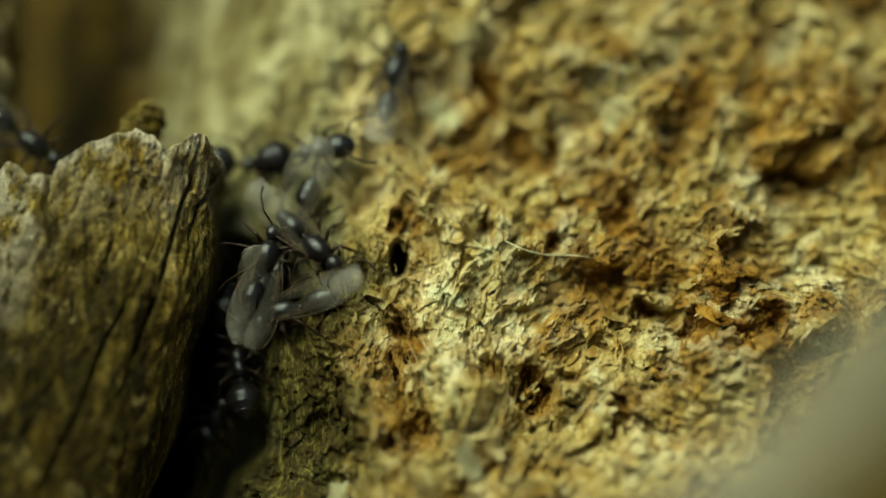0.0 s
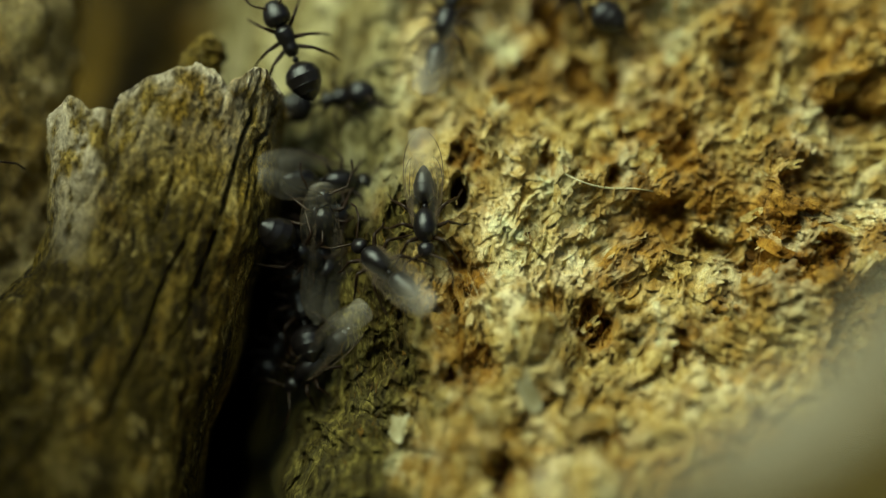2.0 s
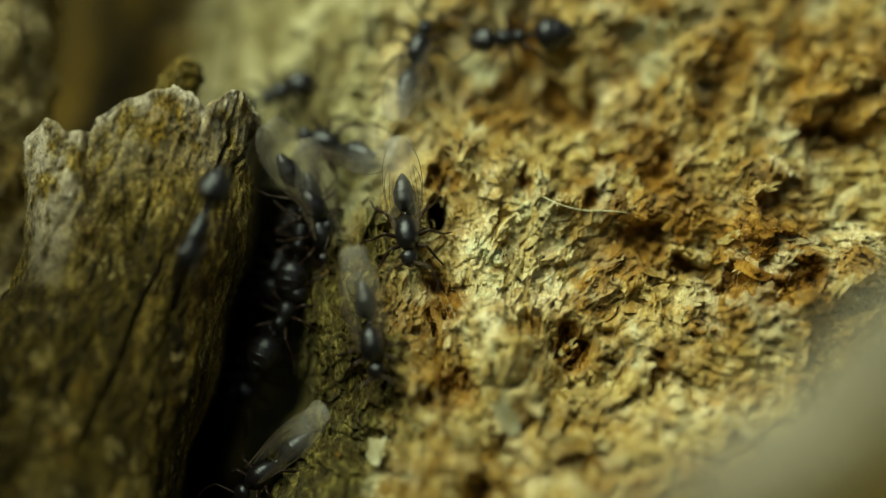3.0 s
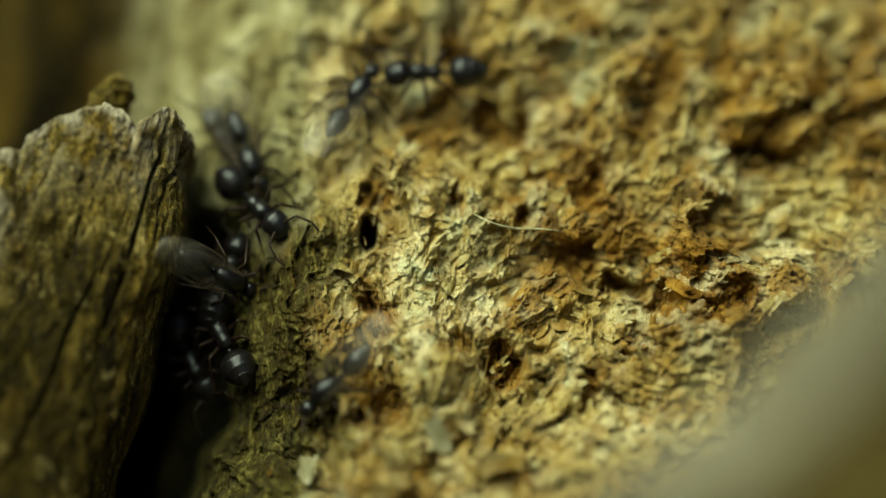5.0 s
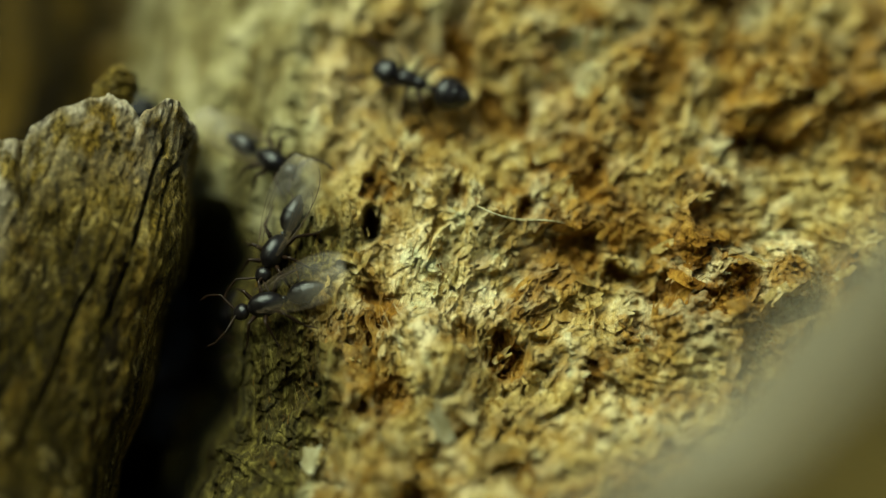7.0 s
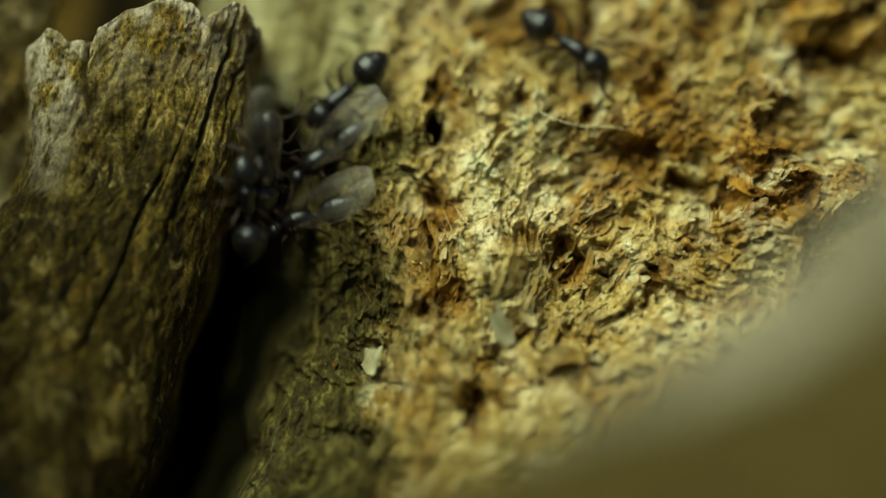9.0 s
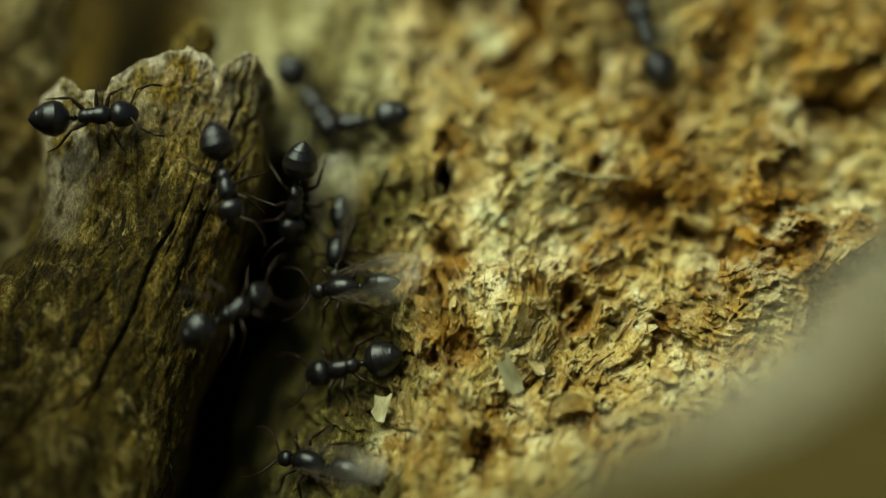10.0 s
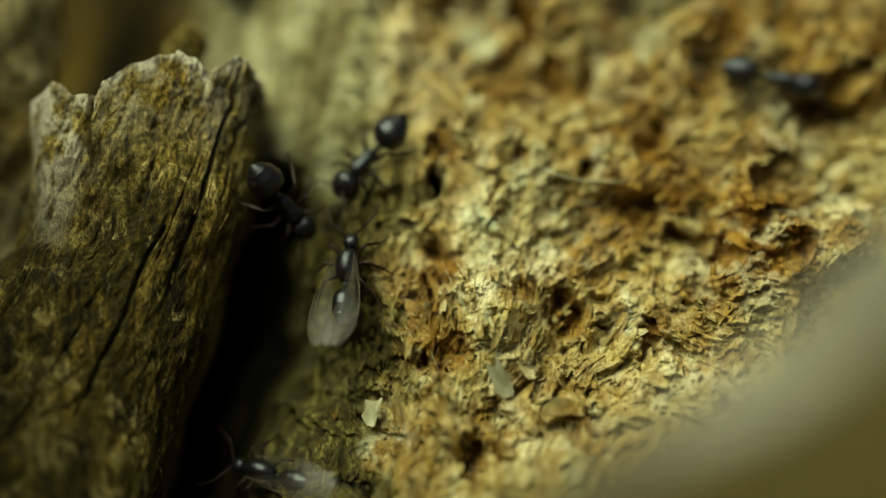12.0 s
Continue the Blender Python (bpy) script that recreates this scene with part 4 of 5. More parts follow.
# trips: seconds, x and z in millimetres, heading, kind of support
TRIPS = [
    ("worker", (
        (0, 7.3, 16.4, -156, "a"), (0.17, 8.4, 16.1, -213, "a"), (0.33, 9.5, 15.7, -270, "a"), (0.5, 10.6, 15.4, -327, "a"), (0.65, 8.4, 15.0, -250, "a"),
        (0.8, 6.3, 14.7, -172, "a"), (1.2, 6.1, 14.2, -173, "a"), (2, 5.8, 11.7, -217, "a"), (2.5, 3.8, 11.2, -176, "a"), (3, 3.8, 10.7, -175, "a"),
        (3.5, 3.5, 10.7, -190, "a"), (5.3, 2.8, 9.4, -177, "a"), (5.5, 2.7, 9.1, -176, "a"), (6, 2.9, 9.0, -191, "a"), (6.5, 3.2, 8.9, -190, "a"),
        (6.7, 2.9, 9.4, -203, "a"), (8.3, -0.6, 5.9, -179, "a"), (8.5, -1.0, 5.9, -188, "a"), (9, -3.9, 3.6, -137, "a"), (9.5, -4.8, 4.4, -165, "a"),
        (10, -3.9, 4.9, -171, "a"), (10.5, -2.7, 4.4, -152, "a"), (11, -2.8, 4.3, -154, "a"), (11.5, -3.3, 4.4, -161, "a"), (12, -2.8, 3.0, -132, "a"),
    )),
    ("winged", (
        (0, 0.2, 11.3, 77, "a"), (0.5, 0.2, 11.4, 73, "a"), (1, 0.1, 11.3, 71, "a"), (1.5, -0.4, 10.2, 70, "a"), (2, -0.3, 10.4, 75, "a"),
        (2.5, -0.3, 10.5, 72, "a"), (3, -0.5, 10.2, 73, "a"), (3.5, -0.6, 10.3, 76, "a"), (5.3, -0.0, 8.9, 52, "a"), (5.5, -0.3, 9.0, 49, "a"),
        (6, -0.7, 8.7, 45, "a"), (6.5, -1.3, 7.9, 34, "a"), (6.7, -3.2, 6.6, 15, "a"), (7.05, -4.0, 4.9, -44, "a"), (7.4, -4.9, 3.1, -103, "a"),
        (8.3, -13.3, -3.9, -102, "p"), (12, -14.5, -4.1, -96, "p"),
    )),
    ("worker", (
        (0, -3.3, 7.3, 10, "w"), (0.5, -3.7, 7.4, 19, "w"), (1, -2.8, 7.0, -10, "w"), (1.2, -3.6, 5.8, -5, "w"), (1.5, -6.5, 6.6, 13, "w"),
        (2, -5.2, 6.7, 12, "w"), (2.5, -6.8, 7.9, 25, "w"), (3, -7.0, 8.1, 23, "w"), (3.5, -7.1, 6.6, -39, "w"), (5.3, -4.1, 2.8, -45, "a"),
        (6, -4.0, 0.8, -116, "a"), (6.7, -4.2, -2.8, -81, "a"), (8.3, -14.2, -4.8, -95, "p"), (12, -14.9, -5.0, -94, "p"),
    )),
    ("worker", (
        (0, -18.3, -7.6, 91, "a"), (0.6, -16.1, -6.9, 91, "a"), (0.8, -15.8, -4.8, 95, "a"), (0.9, -15.4, -0.3, 95, "a"), (1, -15.7, 4.6, 101, "a"),
        (1.1, -16.6, 8.3, 107, "t"), (1.2, -15.9, 8.6, 49, "t"), (1.3, -15.2, 8.9, -8, "t"), (1.5, -8.6, 9.5, 4, "t"), (1.6, -6.3, 7.4, -27, "t"),
        (1.7, -6.0, 7.9, -27, "t"), (1.9, -7.3, 8.8, -96, "t"), (1.95, -7.5, 9.2, -172, "t"), (2, -7.7, 9.6, -247, "t"), (2.25, -8.8, 9.6, -168, "t"),
        (2.5, -9.8, 9.6, -88, "t"), (2.6, -8.1, 9.2, -21, "t"), (2.7, -7.9, 7.9, -67, "t"), (2.8, -8.0, 6.8, -114, "a"), (3, -10.4, 1.6, -111, "a"),
        (3.2, -15.2, -4.3, -105, "a"), (3.5, -17.5, -10.2, -119, "a"), (3.7, -19.4, -12.4, -128, "a"), (12, -21.0, -15.8, -128, "a"),
    )),
    ("worker", (
        (0, -6.7, 6.8, -2, "a"), (0.5, -6.2, 6.5, 1, "a"), (1, -6.3, 3.8, 8, "a"), (1.4, -14.6, 2.1, 6, "a"), (1.5, -10.0, 2.1, 4, "a"),
        (1.6, -6.9, 2.5, 8, "a"), (2, -7.0, -0.2, -37, "a"), (2.6, -15.0, -3.9, -88, "p"), (12, -14.7, -5.3, -92, "p"),
    )),
    ("worker", (
        (0, -11.4, -5.9, -71, "p"), (0.6, -13.1, -4.5, -8, "p"), (0.8, -5.3, -4.3, 1, "a"), (1, -4.6, -5.4, -12, "a"), (1.2, -6.1, -4.7, 2, "a"),
        (1.35, -7.4, -5.4, -40, "a"), (1.5, -9.6, -6.0, -81, "p"), (1.9, -14.2, -8.7, -99, "p"), (2.45, -14.2, -8.0, -150, "p"), (3, -14.2, -7.3, -201, "p"),
        (12, -14.0, -9.8, -203, "p"),
    )),
    ("worker", (
        (0, -14.1, -3.9, -97, "p"), (4, -13.9, -4.9, -98, "p"), (4.3, -10.0, -1.7, -178, "p"), (4.6, -6.2, 1.5, -257, "a"), (5, -6.8, 6.7, -243, "a"),
        (5.1, -8.0, 7.9, -225, "a"), (5.17, -7.8, 7.9, -284, "a"), (5.23, -7.7, 7.9, -343, "a"), (5.3, -7.6, 7.9, -402, "a"), (5.5, -5.2, 3.9, -412, "a"),
        (5.7, -5.6, 4.9, -385, "a"), (5.9, -4.0, 3.0, -373, "a"), (6, -3.1, 3.3, -376, "a"), (6.1, -2.5, 4.5, -349, "a"), (6.3, 1.2, 4.5, -344, "a"),
        (6.5, 7.1, 5.6, -333, "a"), (6.7, 13.7, 10.2, -310, "a"), (6.9, 16.8, 13.9, -305, "a"), (7.2, 18.5, 17.4, -294, "a"), (12, 15.9, 16.0, -293, "a"),
    )),
    ("worker", (
        (0, -3.3, 23.7, -122, "w"), (4.8, -2.4, 19.1, -105, "w"), (5.3, -3.5, 14.5, -70, "w"), (5.35, -4.6, 13.7, -116, "w"), (5.4, -5.8, 12.9, -161, "w"),
        (5.5, -8.7, 11.1, -139, "w"), (5.7, -5.7, 10.9, -168, "w"), (5.9, -8.8, 8.8, -155, "w"), (6.3, -11.7, 7.3, -156, "w"), (12, -14.7, 4.7, -155, "w"),
    )),
    ("worker", (
        (0, -5.8, 25.1, -72, "w"), (9.4, -8.1, 13.4, -70, "w"), (9.6, -8.0, 10.2, -79, "w"), (9.7, -7.9, 9.0, -74, "a"), (9.8, -6.4, 9.2, -62, "a"),
        (9.9, -5.8, 7.4, -31, "a"), (10, -5.8, 6.0, -55, "a"), (10.3, -6.3, 6.0, -65, "a"), (10.5, -6.3, 6.3, -69, "a"), (10.6, -5.8, 5.6, -50, "a"),
        (10.9, -6.2, 6.4, -27, "a"), (11, -5.5, 4.0, -61, "a"), (11.2, -4.5, 5.9, -14, "a"), (11.5, -1.3, 6.5, 22, "a"), (11.6, 1.9, 7.6, 18, "a"),
        (12, 16.9, 7.4, -11, "a"),
    )),
    ("worker", (
        (0, -13.9, -1.8, -98, "p"), (8, -14.0, -5.9, -98, "p"), (8.2, -11.9, -4.5, -38, "p"), (8.4, -9.7, -3.1, 22, "a"), (8.6, -7.6, -1.7, 81, "a"),
        (9, -7.7, 1.4, 82, "a"), (9.25, -7.7, 1.5, 12, "a"), (9.5, -7.7, 1.6, -58, "a"), (10, -7.0, 1.5, -98, "a"), (10.3, -7.1, -1.1, -82, "a"),
        (10.37, -7.1, -1.0, -138, "a"), (10.43, -7.1, -0.9, -194, "a"), (10.5, -7.1, -0.8, -250, "a"), (10.6, -7.3, 0.1, -304, "a"), (10.7, -7.5, 1.1, -358, "a"),
        (10.9, -6.3, 1.4, -362, "a"), (11, -7.3, 0.7, -368, "a"), (11.5, -6.4, 1.8, -343, "a"), (12, -6.8, 1.4, -410, "a"),
    )),
    ("worker", (
        (0, -14.2, -7.2, -97, "p"), (3.9, -11.8, -9.8, -20, "p"), (7.8, -9.4, -12.3, 57, "a"), (8.3, -10.1, -8.1, 64, "a"), (8.5, -10.2, -6.9, 58, "a"),
        (8.7, -9.2, -3.1, 66, "a"), (8.9, -8.2, -1.2, 88, "a"), (9, -8.5, -0.6, 93, "a"), (9.07, -8.7, -0.0, 37, "a"), (9.13, -9.0, 0.6, -20, "a"),
        (9.2, -9.2, 1.2, -77, "a"), (9.3, -9.8, 1.9, -83, "a"), (9.4, -10.1, 2.0, -71, "a"), (9.5, -10.8, 2.2, -64, "a"), (9.6, -10.2, 1.8, -69, "a"),
        (9.7, -10.1, 1.3, -75, "a"), (9.8, -10.0, 0.8, -40, "a"), (9.9, -10.0, 0.7, -48, "a"), (10, -9.7, 1.7, -76, "a"), (10.3, -9.2, 2.9, -101, "a"),
        (10.5, -10.1, 4.0, -102, "a"), (10.6, -10.3, 1.0, -93, "a"), (10.65, -11.1, 0.2, -168, "a"), (10.7, -11.8, -0.5, -242, "a"), (10.8, -15.2, 2.9, -252, "a"),
        (10.9, -18.7, 7.0, -211, "s"), (11, -20.5, 6.8, -136, "s"), (11.1, -20.7, 7.6, -197, "s"), (11.3, -23.9, 6.0, -163, "s"), (12, -23.8, 5.7, -163, "s"),
    )),
    ("worker", (
        (0, -20.2, -14.1, 45, "a"), (8.8, -19.0, -16.9, 55, "a"), (9.2, -18.5, -13.2, 59, "a"), (9.4, -17.3, -10.4, 60, "a"), (9.5, -15.3, -7.2, 60, "a"),
        (9.7, -10.5, -1.7, 36, "a"), (9.9, -9.5, -5.4, -9, "a"), (10, -9.4, -3.8, 31, "a"), (10.2, -8.5, -2.0, 33, "a"), (10.4, -7.8, -3.1, 2, "a"),
        (10.5, -7.5, -3.3, 14, "a"), (10.7, -11.2, -4.6, -27, "a"), (10.9, -14.9, -6.0, -68, "p"), (12, -14.8, -6.4, -68, "p"),
    )),
    ("worker", (
        (0, 29.0, 10.1, -137, "a"), (7.9, 28.2, 8.5, -141, "a"), (8.3, 25.0, 9.4, -141, "a"), (8.5, 21.9, 2.5, -100, "a"), (8.6, 22.6, 2.8, -155, "a"),
        (8.7, 23.4, 3.0, -210, "a"), (8.8, 24.1, 3.3, -265, "a"), (9.2, 23.3, 6.8, -201, "a"), (9.4, 20.1, 6.0, -170, "a"), (9.45, 19.1, 2.1, -235, "a"),
        (9.5, 18.2, -1.8, -300, "a"), (9.6, 17.4, -0.5, -267, "a"), (9.7, 15.6, -0.4, -242, "a"), (9.8, 13.3, 1.7, -234, "a"), (9.9, 11.5, 5.1, -250, "a"),
        (10, 10.0, 9.5, -252, "a"), (10.1, 8.7, 11.0, -259, "a"), (10.2, 9.0, 13.6, -259, "a"), (10.5, 8.8, 17.0, -271, "a"), (12, 8.9, 16.9, -271, "a"),
    )),
    ("worker", (
        (0, 0.0, 26.5, -83, "a"), (8.2, 0.5, 18.3, -83, "a"), (8.7, 1.2, 9.7, -73, "a"), (8.9, 4.5, 6.8, -28, "a"), (9, 6.9, 6.1, -34, "a"),
        (9.1, 7.2, 4.8, -69, "a"), (9.2, 5.8, 2.9, -108, "a"), (9.3, 3.6, 1.2, -112, "a"), (9.4, 2.4, -1.6, -113, "a"), (9.5, 1.5, -4.8, -114, "a"),
        (9.6, 0.7, -6.1, -121, "a"), (9.7, -1.0, -7.2, -145, "a"), (9.8, -1.8, -6.7, -155, "a"), (9.9, -3.3, -7.2, -161, "a"), (10, -4.0, -6.6, -166, "a"),
        (10.2, -2.5, -6.7, -156, "a"), (10.3, -2.1, -7.7, -114, "a"), (10.5, -1.1, -10.3, -88, "a"), (10.7, -0.9, -12.7, -85, "a"), (11.2, -1.3, -16.4, -89, "a"),
        (12, -1.2, -16.7, -89, "a"),
    )),
    ("worker", (
        (0, -21.0, 5.5, 136, "w"), (9, -25.3, -0.8, 89, "w"), (9.3, -19.4, 2.7, 75, "a"), (9.5, -17.9, 5.5, 51, "a"), (9.7, -17.0, 5.0, 43, "a"),
        (10, -15.7, 4.6, 5, "a"), (10.3, -17.6, 8.0, 49, "t"), (10.5, -13.9, 10.1, 59, "t"), (10.6, -12.3, 10.7, 57, "t"), (10.7, -10.6, 10.6, 10, "t"),
        (10.9, -8.5, 14.2, 57, "w"), (12, -8.4, 13.9, 57, "w"),
    )),
    ("spread", (
        (0, -4.4, 3.4, -113, "a"), (0.5, -4.6, 3.5, -105, "a"), (1, -4.3, 5.4, -67, "a"), (1.2, -4.9, 4.9, -73, "a"), (1.5, -5.1, 3.7, -101, "a"),
        (1.75, -5.3, 3.2, -52, "a"), (2, -5.5, 2.8, -2, "a"), (2.5, -4.0, 3.7, 70, "a"), (2.75, -4.4, 4.8, 116, "a"), (3, -4.8, 5.8, 161, "a"),
        (3.25, -5.3, 5.0, 111, "a"), (3.5, -5.8, 4.1, 61, "a"), (4.4, -11.8, 0.1, 46, "p"), (4.95, -7.9, -0.2, -19, "p"), (5.5, -3.9, -0.6, -84, "a"),
        (6, -4.3, -0.7, -73, "a"), (6.5, -4.0, 1.0, -114, "a"), (6.7, -3.9, 0.7, -114, "a"), (8.3, -4.6, 1.7, -138, "a"), (8.5, -4.8, 0.5, -139, "a"),
        (9, -4.9, 0.5, -142, "a"), (9.5, -5.1, -0.1, -145, "a"), (10, -4.4, -1.4, -93, "a"), (10.1, -4.3, -1.6, -147, "a"), (10.2, -4.3, -1.7, -202, "a"),
        (10.3, -4.2, -1.9, -256, "a"), (10.5, -4.0, -1.5, -252, "a"), (11, -3.8, -1.5, -258, "a"), (11.5, -3.9, -1.8, -258, "a"), (12, -3.4, -1.7, -276, "a"),
    )),
    ("winged", (
        (0, -4.8, -0.4, -162, "a"), (0.15, -4.1, -0.8, -118, "a"), (0.3, -3.4, -1.1, -75, "a"), (0.5, -0.5, -2.8, -29, "a"), (0.6, 1.3, -1.8, -12, "a"),
        (0.7, 1.9, -2.9, -19, "a"), (0.9, 3.4, -4.9, -29, "a"), (1, 4.7, -5.6, -31, "a"), (1.2, 4.8, -6.8, -38, "a"), (1.5, 5.3, -8.6, -60, "a"),
        (1.8, 4.8, -12.1, -70, "a"), (2.2, 4.8, -15.6, -81, "a"), (12, 6.1, -16.5, -80, "a"),
    )),
    ("winged", (
        (0, -3.0, 2.5, -43, "a"), (0.5, -1.8, 0.9, -53, "a"), (0.8, -2.8, 2.0, -65, "a"), (1, -2.5, 0.3, -96, "a"), (1.2, -2.9, -0.5, -84, "a"),
        (1.5, -0.9, 2.9, -39, "a"), (2, -1.2, 0.5, -88, "a"), (2.5, -0.9, 0.4, -78, "a"), (3, -1.0, 1.1, -85, "a"), (3.5, -2.6, 1.8, -163, "a"),
        (4.2, -3.8, -0.3, -142, "a"), (5.3, -10.2, -3.2, -94, "p"), (12, -14.4, -6.5, -93, "p"),
    )),
    ("winged", (
        (0, -12.1, -4.2, -119, "p"), (0.8, -4.2, -1.4, -108, "a"), (1.5, -3.9, -4.1, -119, "a"), (1.75, -3.6, -2.5, -170, "a"), (2, -3.3, -0.9, -221, "a"),
        (2.25, -4.1, -1.7, -175, "a"), (2.5, -4.9, -2.4, -130, "a"), (3, -2.4, -3.6, -81, "a"), (3.25, -4.7, -4.2, -122, "a"), (3.5, -7.0, -4.8, -164, "a"),
        (4.4, -12.3, -7.5, -150, "p"), (5.5, -3.6, -3.0, -138, "a"), (6, -4.4, -3.1, -148, "a"), (6.6, -11.4, -6.5, -102, "p"), (12, -14.7, -9.7, -96, "p"),
    )),
    ("winged", (
        (0, -11.8, -9.1, -113, "p"), (1.5, -13.8, -10.9, -115, "p"), (2, -6.4, -5.8, -137, "a"), (2.5, -8.6, -9.5, -127, "a"), (3, -7.5, -10.0, -140, "a"),
        (3.5, -4.4, -8.1, -111, "a"), (5.3, -1.3, -4.9, -139, "a"), (5.5, -1.7, -4.8, -136, "a"), (5.7, -3.4, -7.4, -129, "a"), (6, -3.1, -8.1, -115, "a"),
        (6.4, -3.5, -10.9, -110, "a"), (6.8, -3.8, -15.8, -101, "a"), (8.5, -6.5, -16.8, -60, "a"), (9.3, -7.6, -20.5, -46, "a"), (9.6, -7.9, -19.0, -52, "a"),
        (9.8, -6.7, -15.0, -110, "a"), (10, -5.5, -11.1, -188, "a"), (10.5, -4.8, -11.1, -191, "a"), (11, -5.2, -11.0, -190, "a"), (11.5, -4.0, -10.9, -186, "a"),
        (11.75, -5.4, -11.2, -188, "a"), (12, -7.3, -11.5, -192, "a"),
    )),
    ("spread", (
        (0, -6.2, 2.6, 72, "a"), (0.5, -6.2, 3.2, 94, "a"), (0.75, -6.4, 3.1, 170, "a"), (1, -6.6, 2.9, 247, "a"), (1.5, -6.1, 1.5, 295, "a"),
        (1.75, -6.2, 1.5, 371, "a"), (2, -6.4, 1.5, 446, "a"), (2.5, -6.9, -1.8, 464, "a"), (2.75, -6.3, 0.5, 384, "a"), (3, -5.8, 2.7, 305, "a"),
        (3.17, -5.7, 3.6, 364, "a"), (3.33, -5.6, 4.6, 422, "a"), (3.5, -5.5, 5.5, 481, "a"), (4, -5.3, 5.3, 559, "a"), (4.5, -5.1, 5.1, 637, "a"),
        (5.5, -5.0, 5.8, 660, "a"), (6, -4.5, 1.3, 679, "a"), (6.25, -4.5, -0.1, 620, "a"), (6.5, -4.4, -1.5, 561, "a"), (6.7, -4.3, -1.6, 559, "a"),
        (8.3, -4.3, -1.6, 543, "a"), (8.5, -5.2, -2.1, 547, "a"), (9, -5.8, -2.3, 561, "a"), (9.5, -4.5, -1.8, 563, "a"), (10, -4.1, -3.0, 547, "a"),
        (10.5, -6.0, -3.7, 561, "a"), (11, -14.7, -6.0, 622, "p"), (12, -14.6, -6.5, 622, "p"),
    )),
    ("winged", (
        (0, -16.9, 7.9, -38, "s"), (0.5, -18.0, 8.2, -31, "s"), (1, -23.0, 4.5, -30, "s"), (12, -23.1, 2.5, -29, "s"),
    )),
    ("winged", (
        (0, -13.9, 1.0, -116, "p"), (7.6, -13.2, 0.4, -93, "p"), (8.3, -7.1, 3.1, -81, "a"), (8.5, -7.2, 2.4, -76, "a"), (8.7, -7.7, 2.4, -79, "a"),
        (9, -7.9, 0.5, -87, "a"), (9.3, -14.9, -4.2, -86, "p"), (12, -14.8, -1.0, -85, "p"),
    )),
    ("winged", (
        (0, -6.5, -0.9, -82, "a"), (1, -5.2, 0.5, -44, "a"), (1.5, -6.5, 1.3, -100, "a"), (2.2, -6.7, -1.0, -85, "a"), (3, -5.5, 1.4, -77, "a"),
        (3.2, -5.7, 1.4, -22, "a"), (3.4, -5.9, 1.4, 34, "a"), (3.6, -6.0, 1.4, 90, "a"), (4.23, -6.2, 1.1, 36, "a"), (4.87, -6.4, 0.7, -17, "a"),
        (5.5, -6.6, 0.4, -71, "a"), (6, -7.5, -4.0, -83, "a"), (6.5, -9.2, -7.1, -62, "p"), (6.7, -9.6, -7.2, -62, "p"), (8.3, -14.9, -9.8, -80, "p"),
        (12, -15.6, -9.8, -80, "p"),
    )),
    ("worker", (
        (0, -7.4, 0.6, -70, "w"), (1, -7.0, -0.4, -95, "w"), (2, -7.3, 0.3, -60, "w"), (3, -6.9, -0.2, -110, "w"), (3.7, -7.2, 0.4, -85, "w"),
        (5.3, -7.6, -0.6, -40, "w"), (6, -7.3, -1.0, -75, "w"), (6.7, -7.8, -2.2, -95, "w"), (7.6, -11.5, -6.0, -100, "p"), (12, -13.0, -7.0, -100, "p"),
    )),
    ("worker", (
        (0, -6.9, -2.6, 100, "w"), (0.8, -6.6, -2.0, 75, "w"), (1.8, -6.9, -3.0, 110, "w"), (2.8, -6.5, -2.4, 60, "w"), (3.7, -6.8, -2.9, 95, "w"),
        (5.3, -6.2, -2.3, 120, "w"), (6, -6.4, -1.9, 85, "w"), (6.7, -6.9, -3.4, 30, "w"), (7.5, -11.0, -7.5, -40, "p"), (12, -13.2, -8.5, -40, "p"),
    )),
    ("worker", (
        (0, -7.9, -4.8, -120, "w"), (1.2, -7.6, -4.2, -80, "w"), (2.4, -8.0, -5.0, -130, "w"), (3.7, -7.7, -4.4, -95, "w"), (5.4, -7.5, -3.8, -60, "w"),
        (6.2, -7.9, -4.6, -100, "w"), (6.7, -8.3, -5.6, -110, "w"), (7.6, -12.0, -9.0, -115, "p"), (12, -13.5, -9.5, -115, "p"),
    )),
    ("worker", (
        (0, -5.9, 0.9, 35, "w"), (0.9, -5.5, 1.3, 70, "w"), (1.9, -6.0, 0.7, 25, "w"), (2.9, -5.7, 1.2, 80, "w"), (3.7, -6.1, 1.5, 40, "w"),
        (5.3, -5.8, 0.4, 75, "w"), (6, -5.6, 0.9, 50, "w"), (6.7, -6.4, -0.8, 100, "w"), (7.4, -10.0, -3.5, 165, "p"), (12, -13.0, -5.0, 165, "p"),
    )),
]


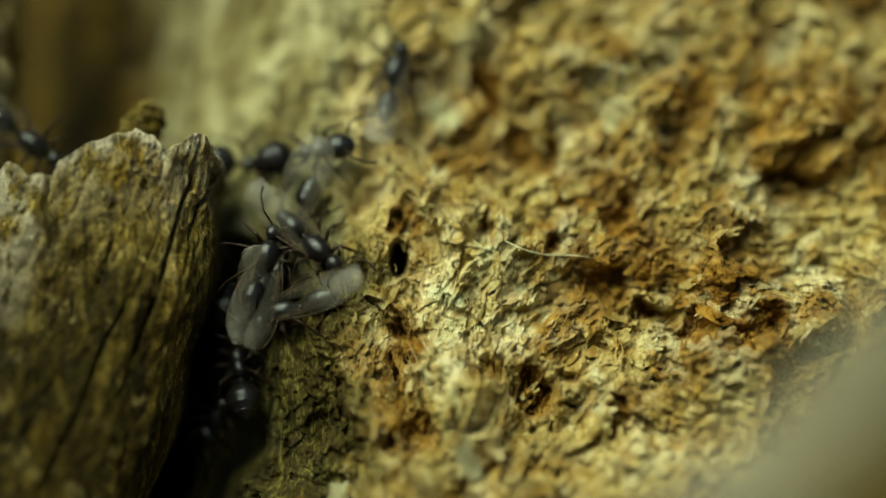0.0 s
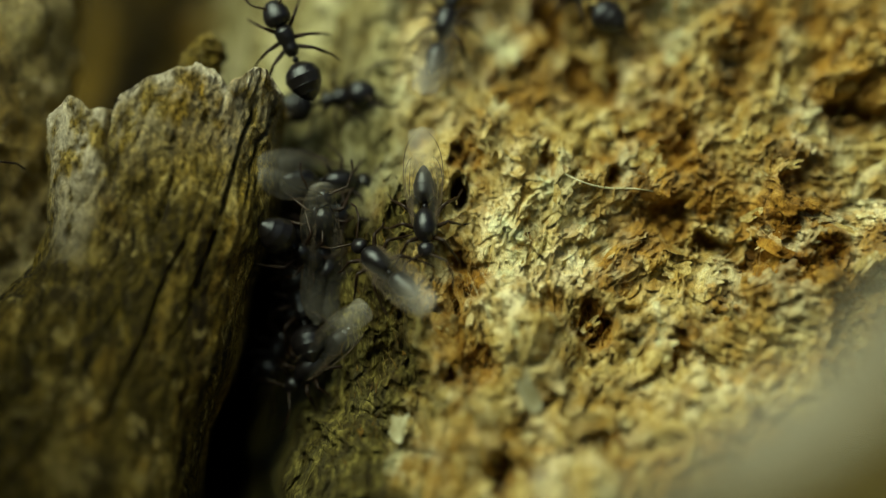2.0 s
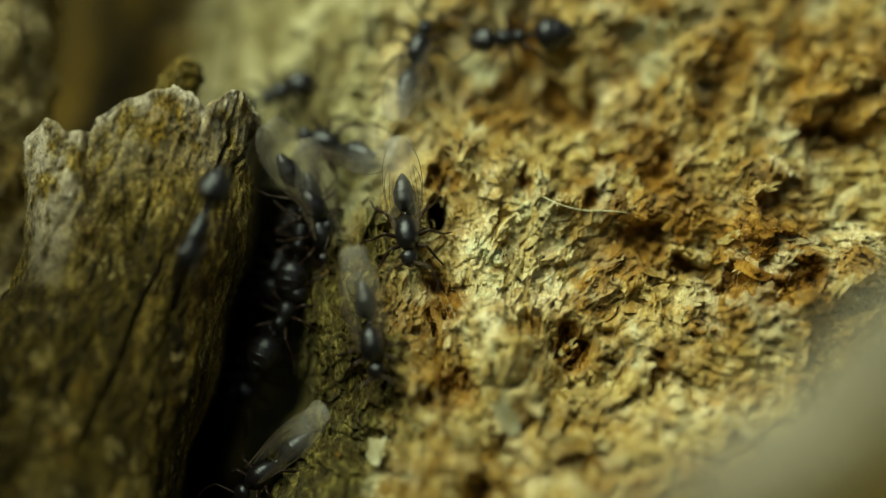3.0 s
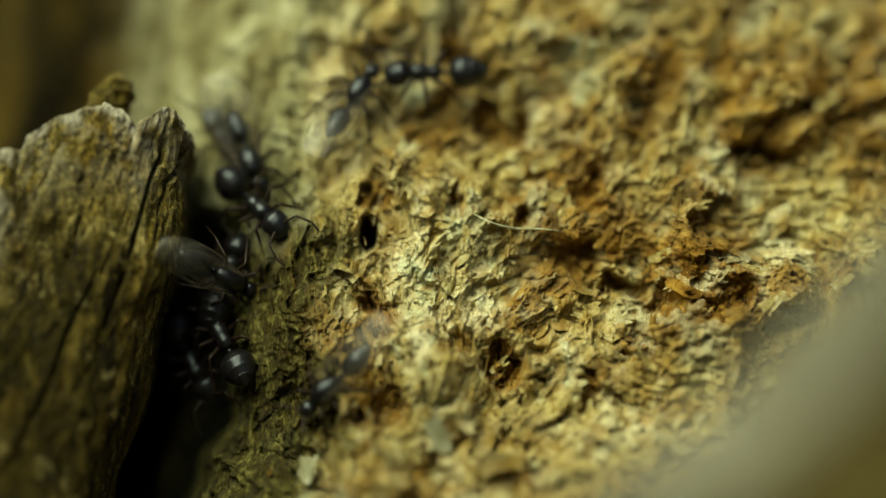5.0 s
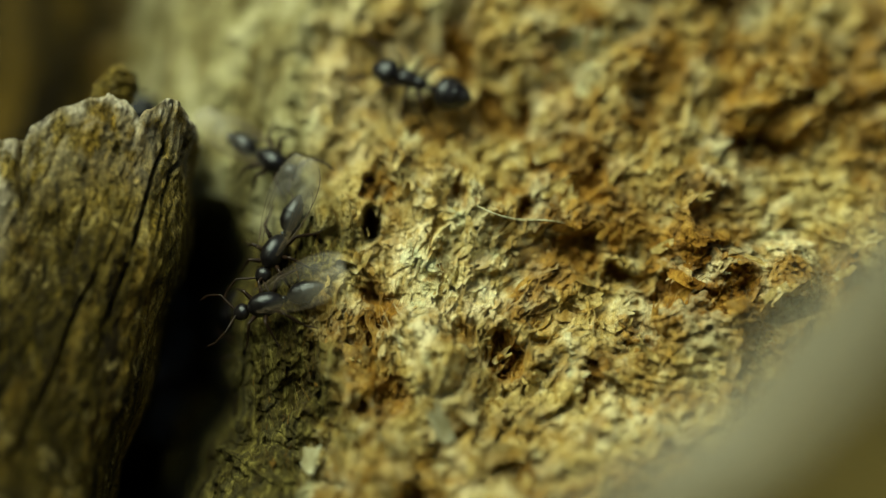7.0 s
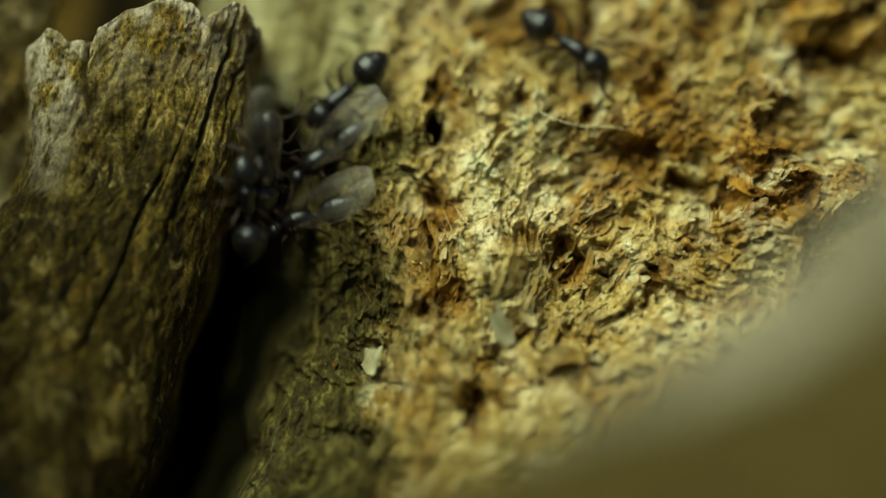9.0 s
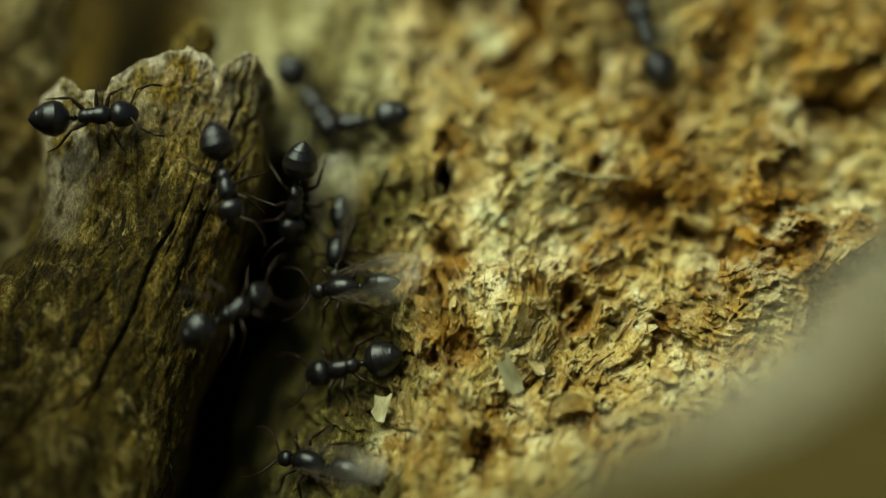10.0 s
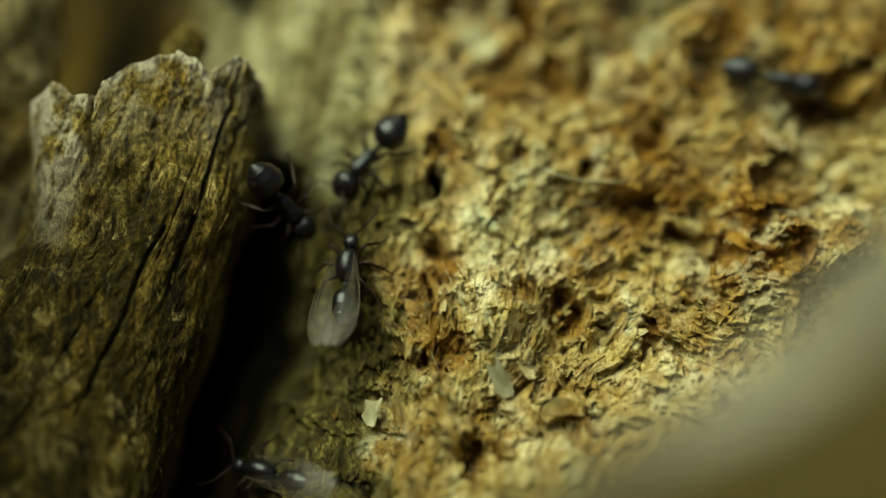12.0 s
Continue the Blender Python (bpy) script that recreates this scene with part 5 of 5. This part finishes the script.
def motions():
    for k, (kind, rows) in enumerate(TRIPS):
        root, limbs = ant(kind)
        walk(root, [(t, stand(x, z, a, mode, 0.1 * (k % 3))) for t, x, z, a, mode in rows])
        # legs and feelers swing while the ant travels
        ts = np.arange(0, 12.01, 0.12)
        rt, rx, rz = (np.array([r[i] for r in rows], float) for i in (0, 1, 2))
        pace = np.hypot(np.gradient(np.interp(ts, rt, rx), ts), np.gradient(np.interp(ts, rt, rz), ts))
        for ob, (x, y, z), phase, swing in limbs:
            turn = [swing * phase * math.sin(2 * math.pi * 2.1 * t + k) * min(1.0, 0.15 + v / 6) for t, v in zip(ts, pace)]
            keep = [i for i in range(len(ts)) if i in (0, len(ts) - 1) or v_near(pace, i)]
            walk(ob, [(float(ts[i]), at(x, y, z, 0, 0, turn[i])) for i in keep])


def v_near(pace, i):
    return pace[max(0, i - 2):i + 3].max() > 0.6


motions()
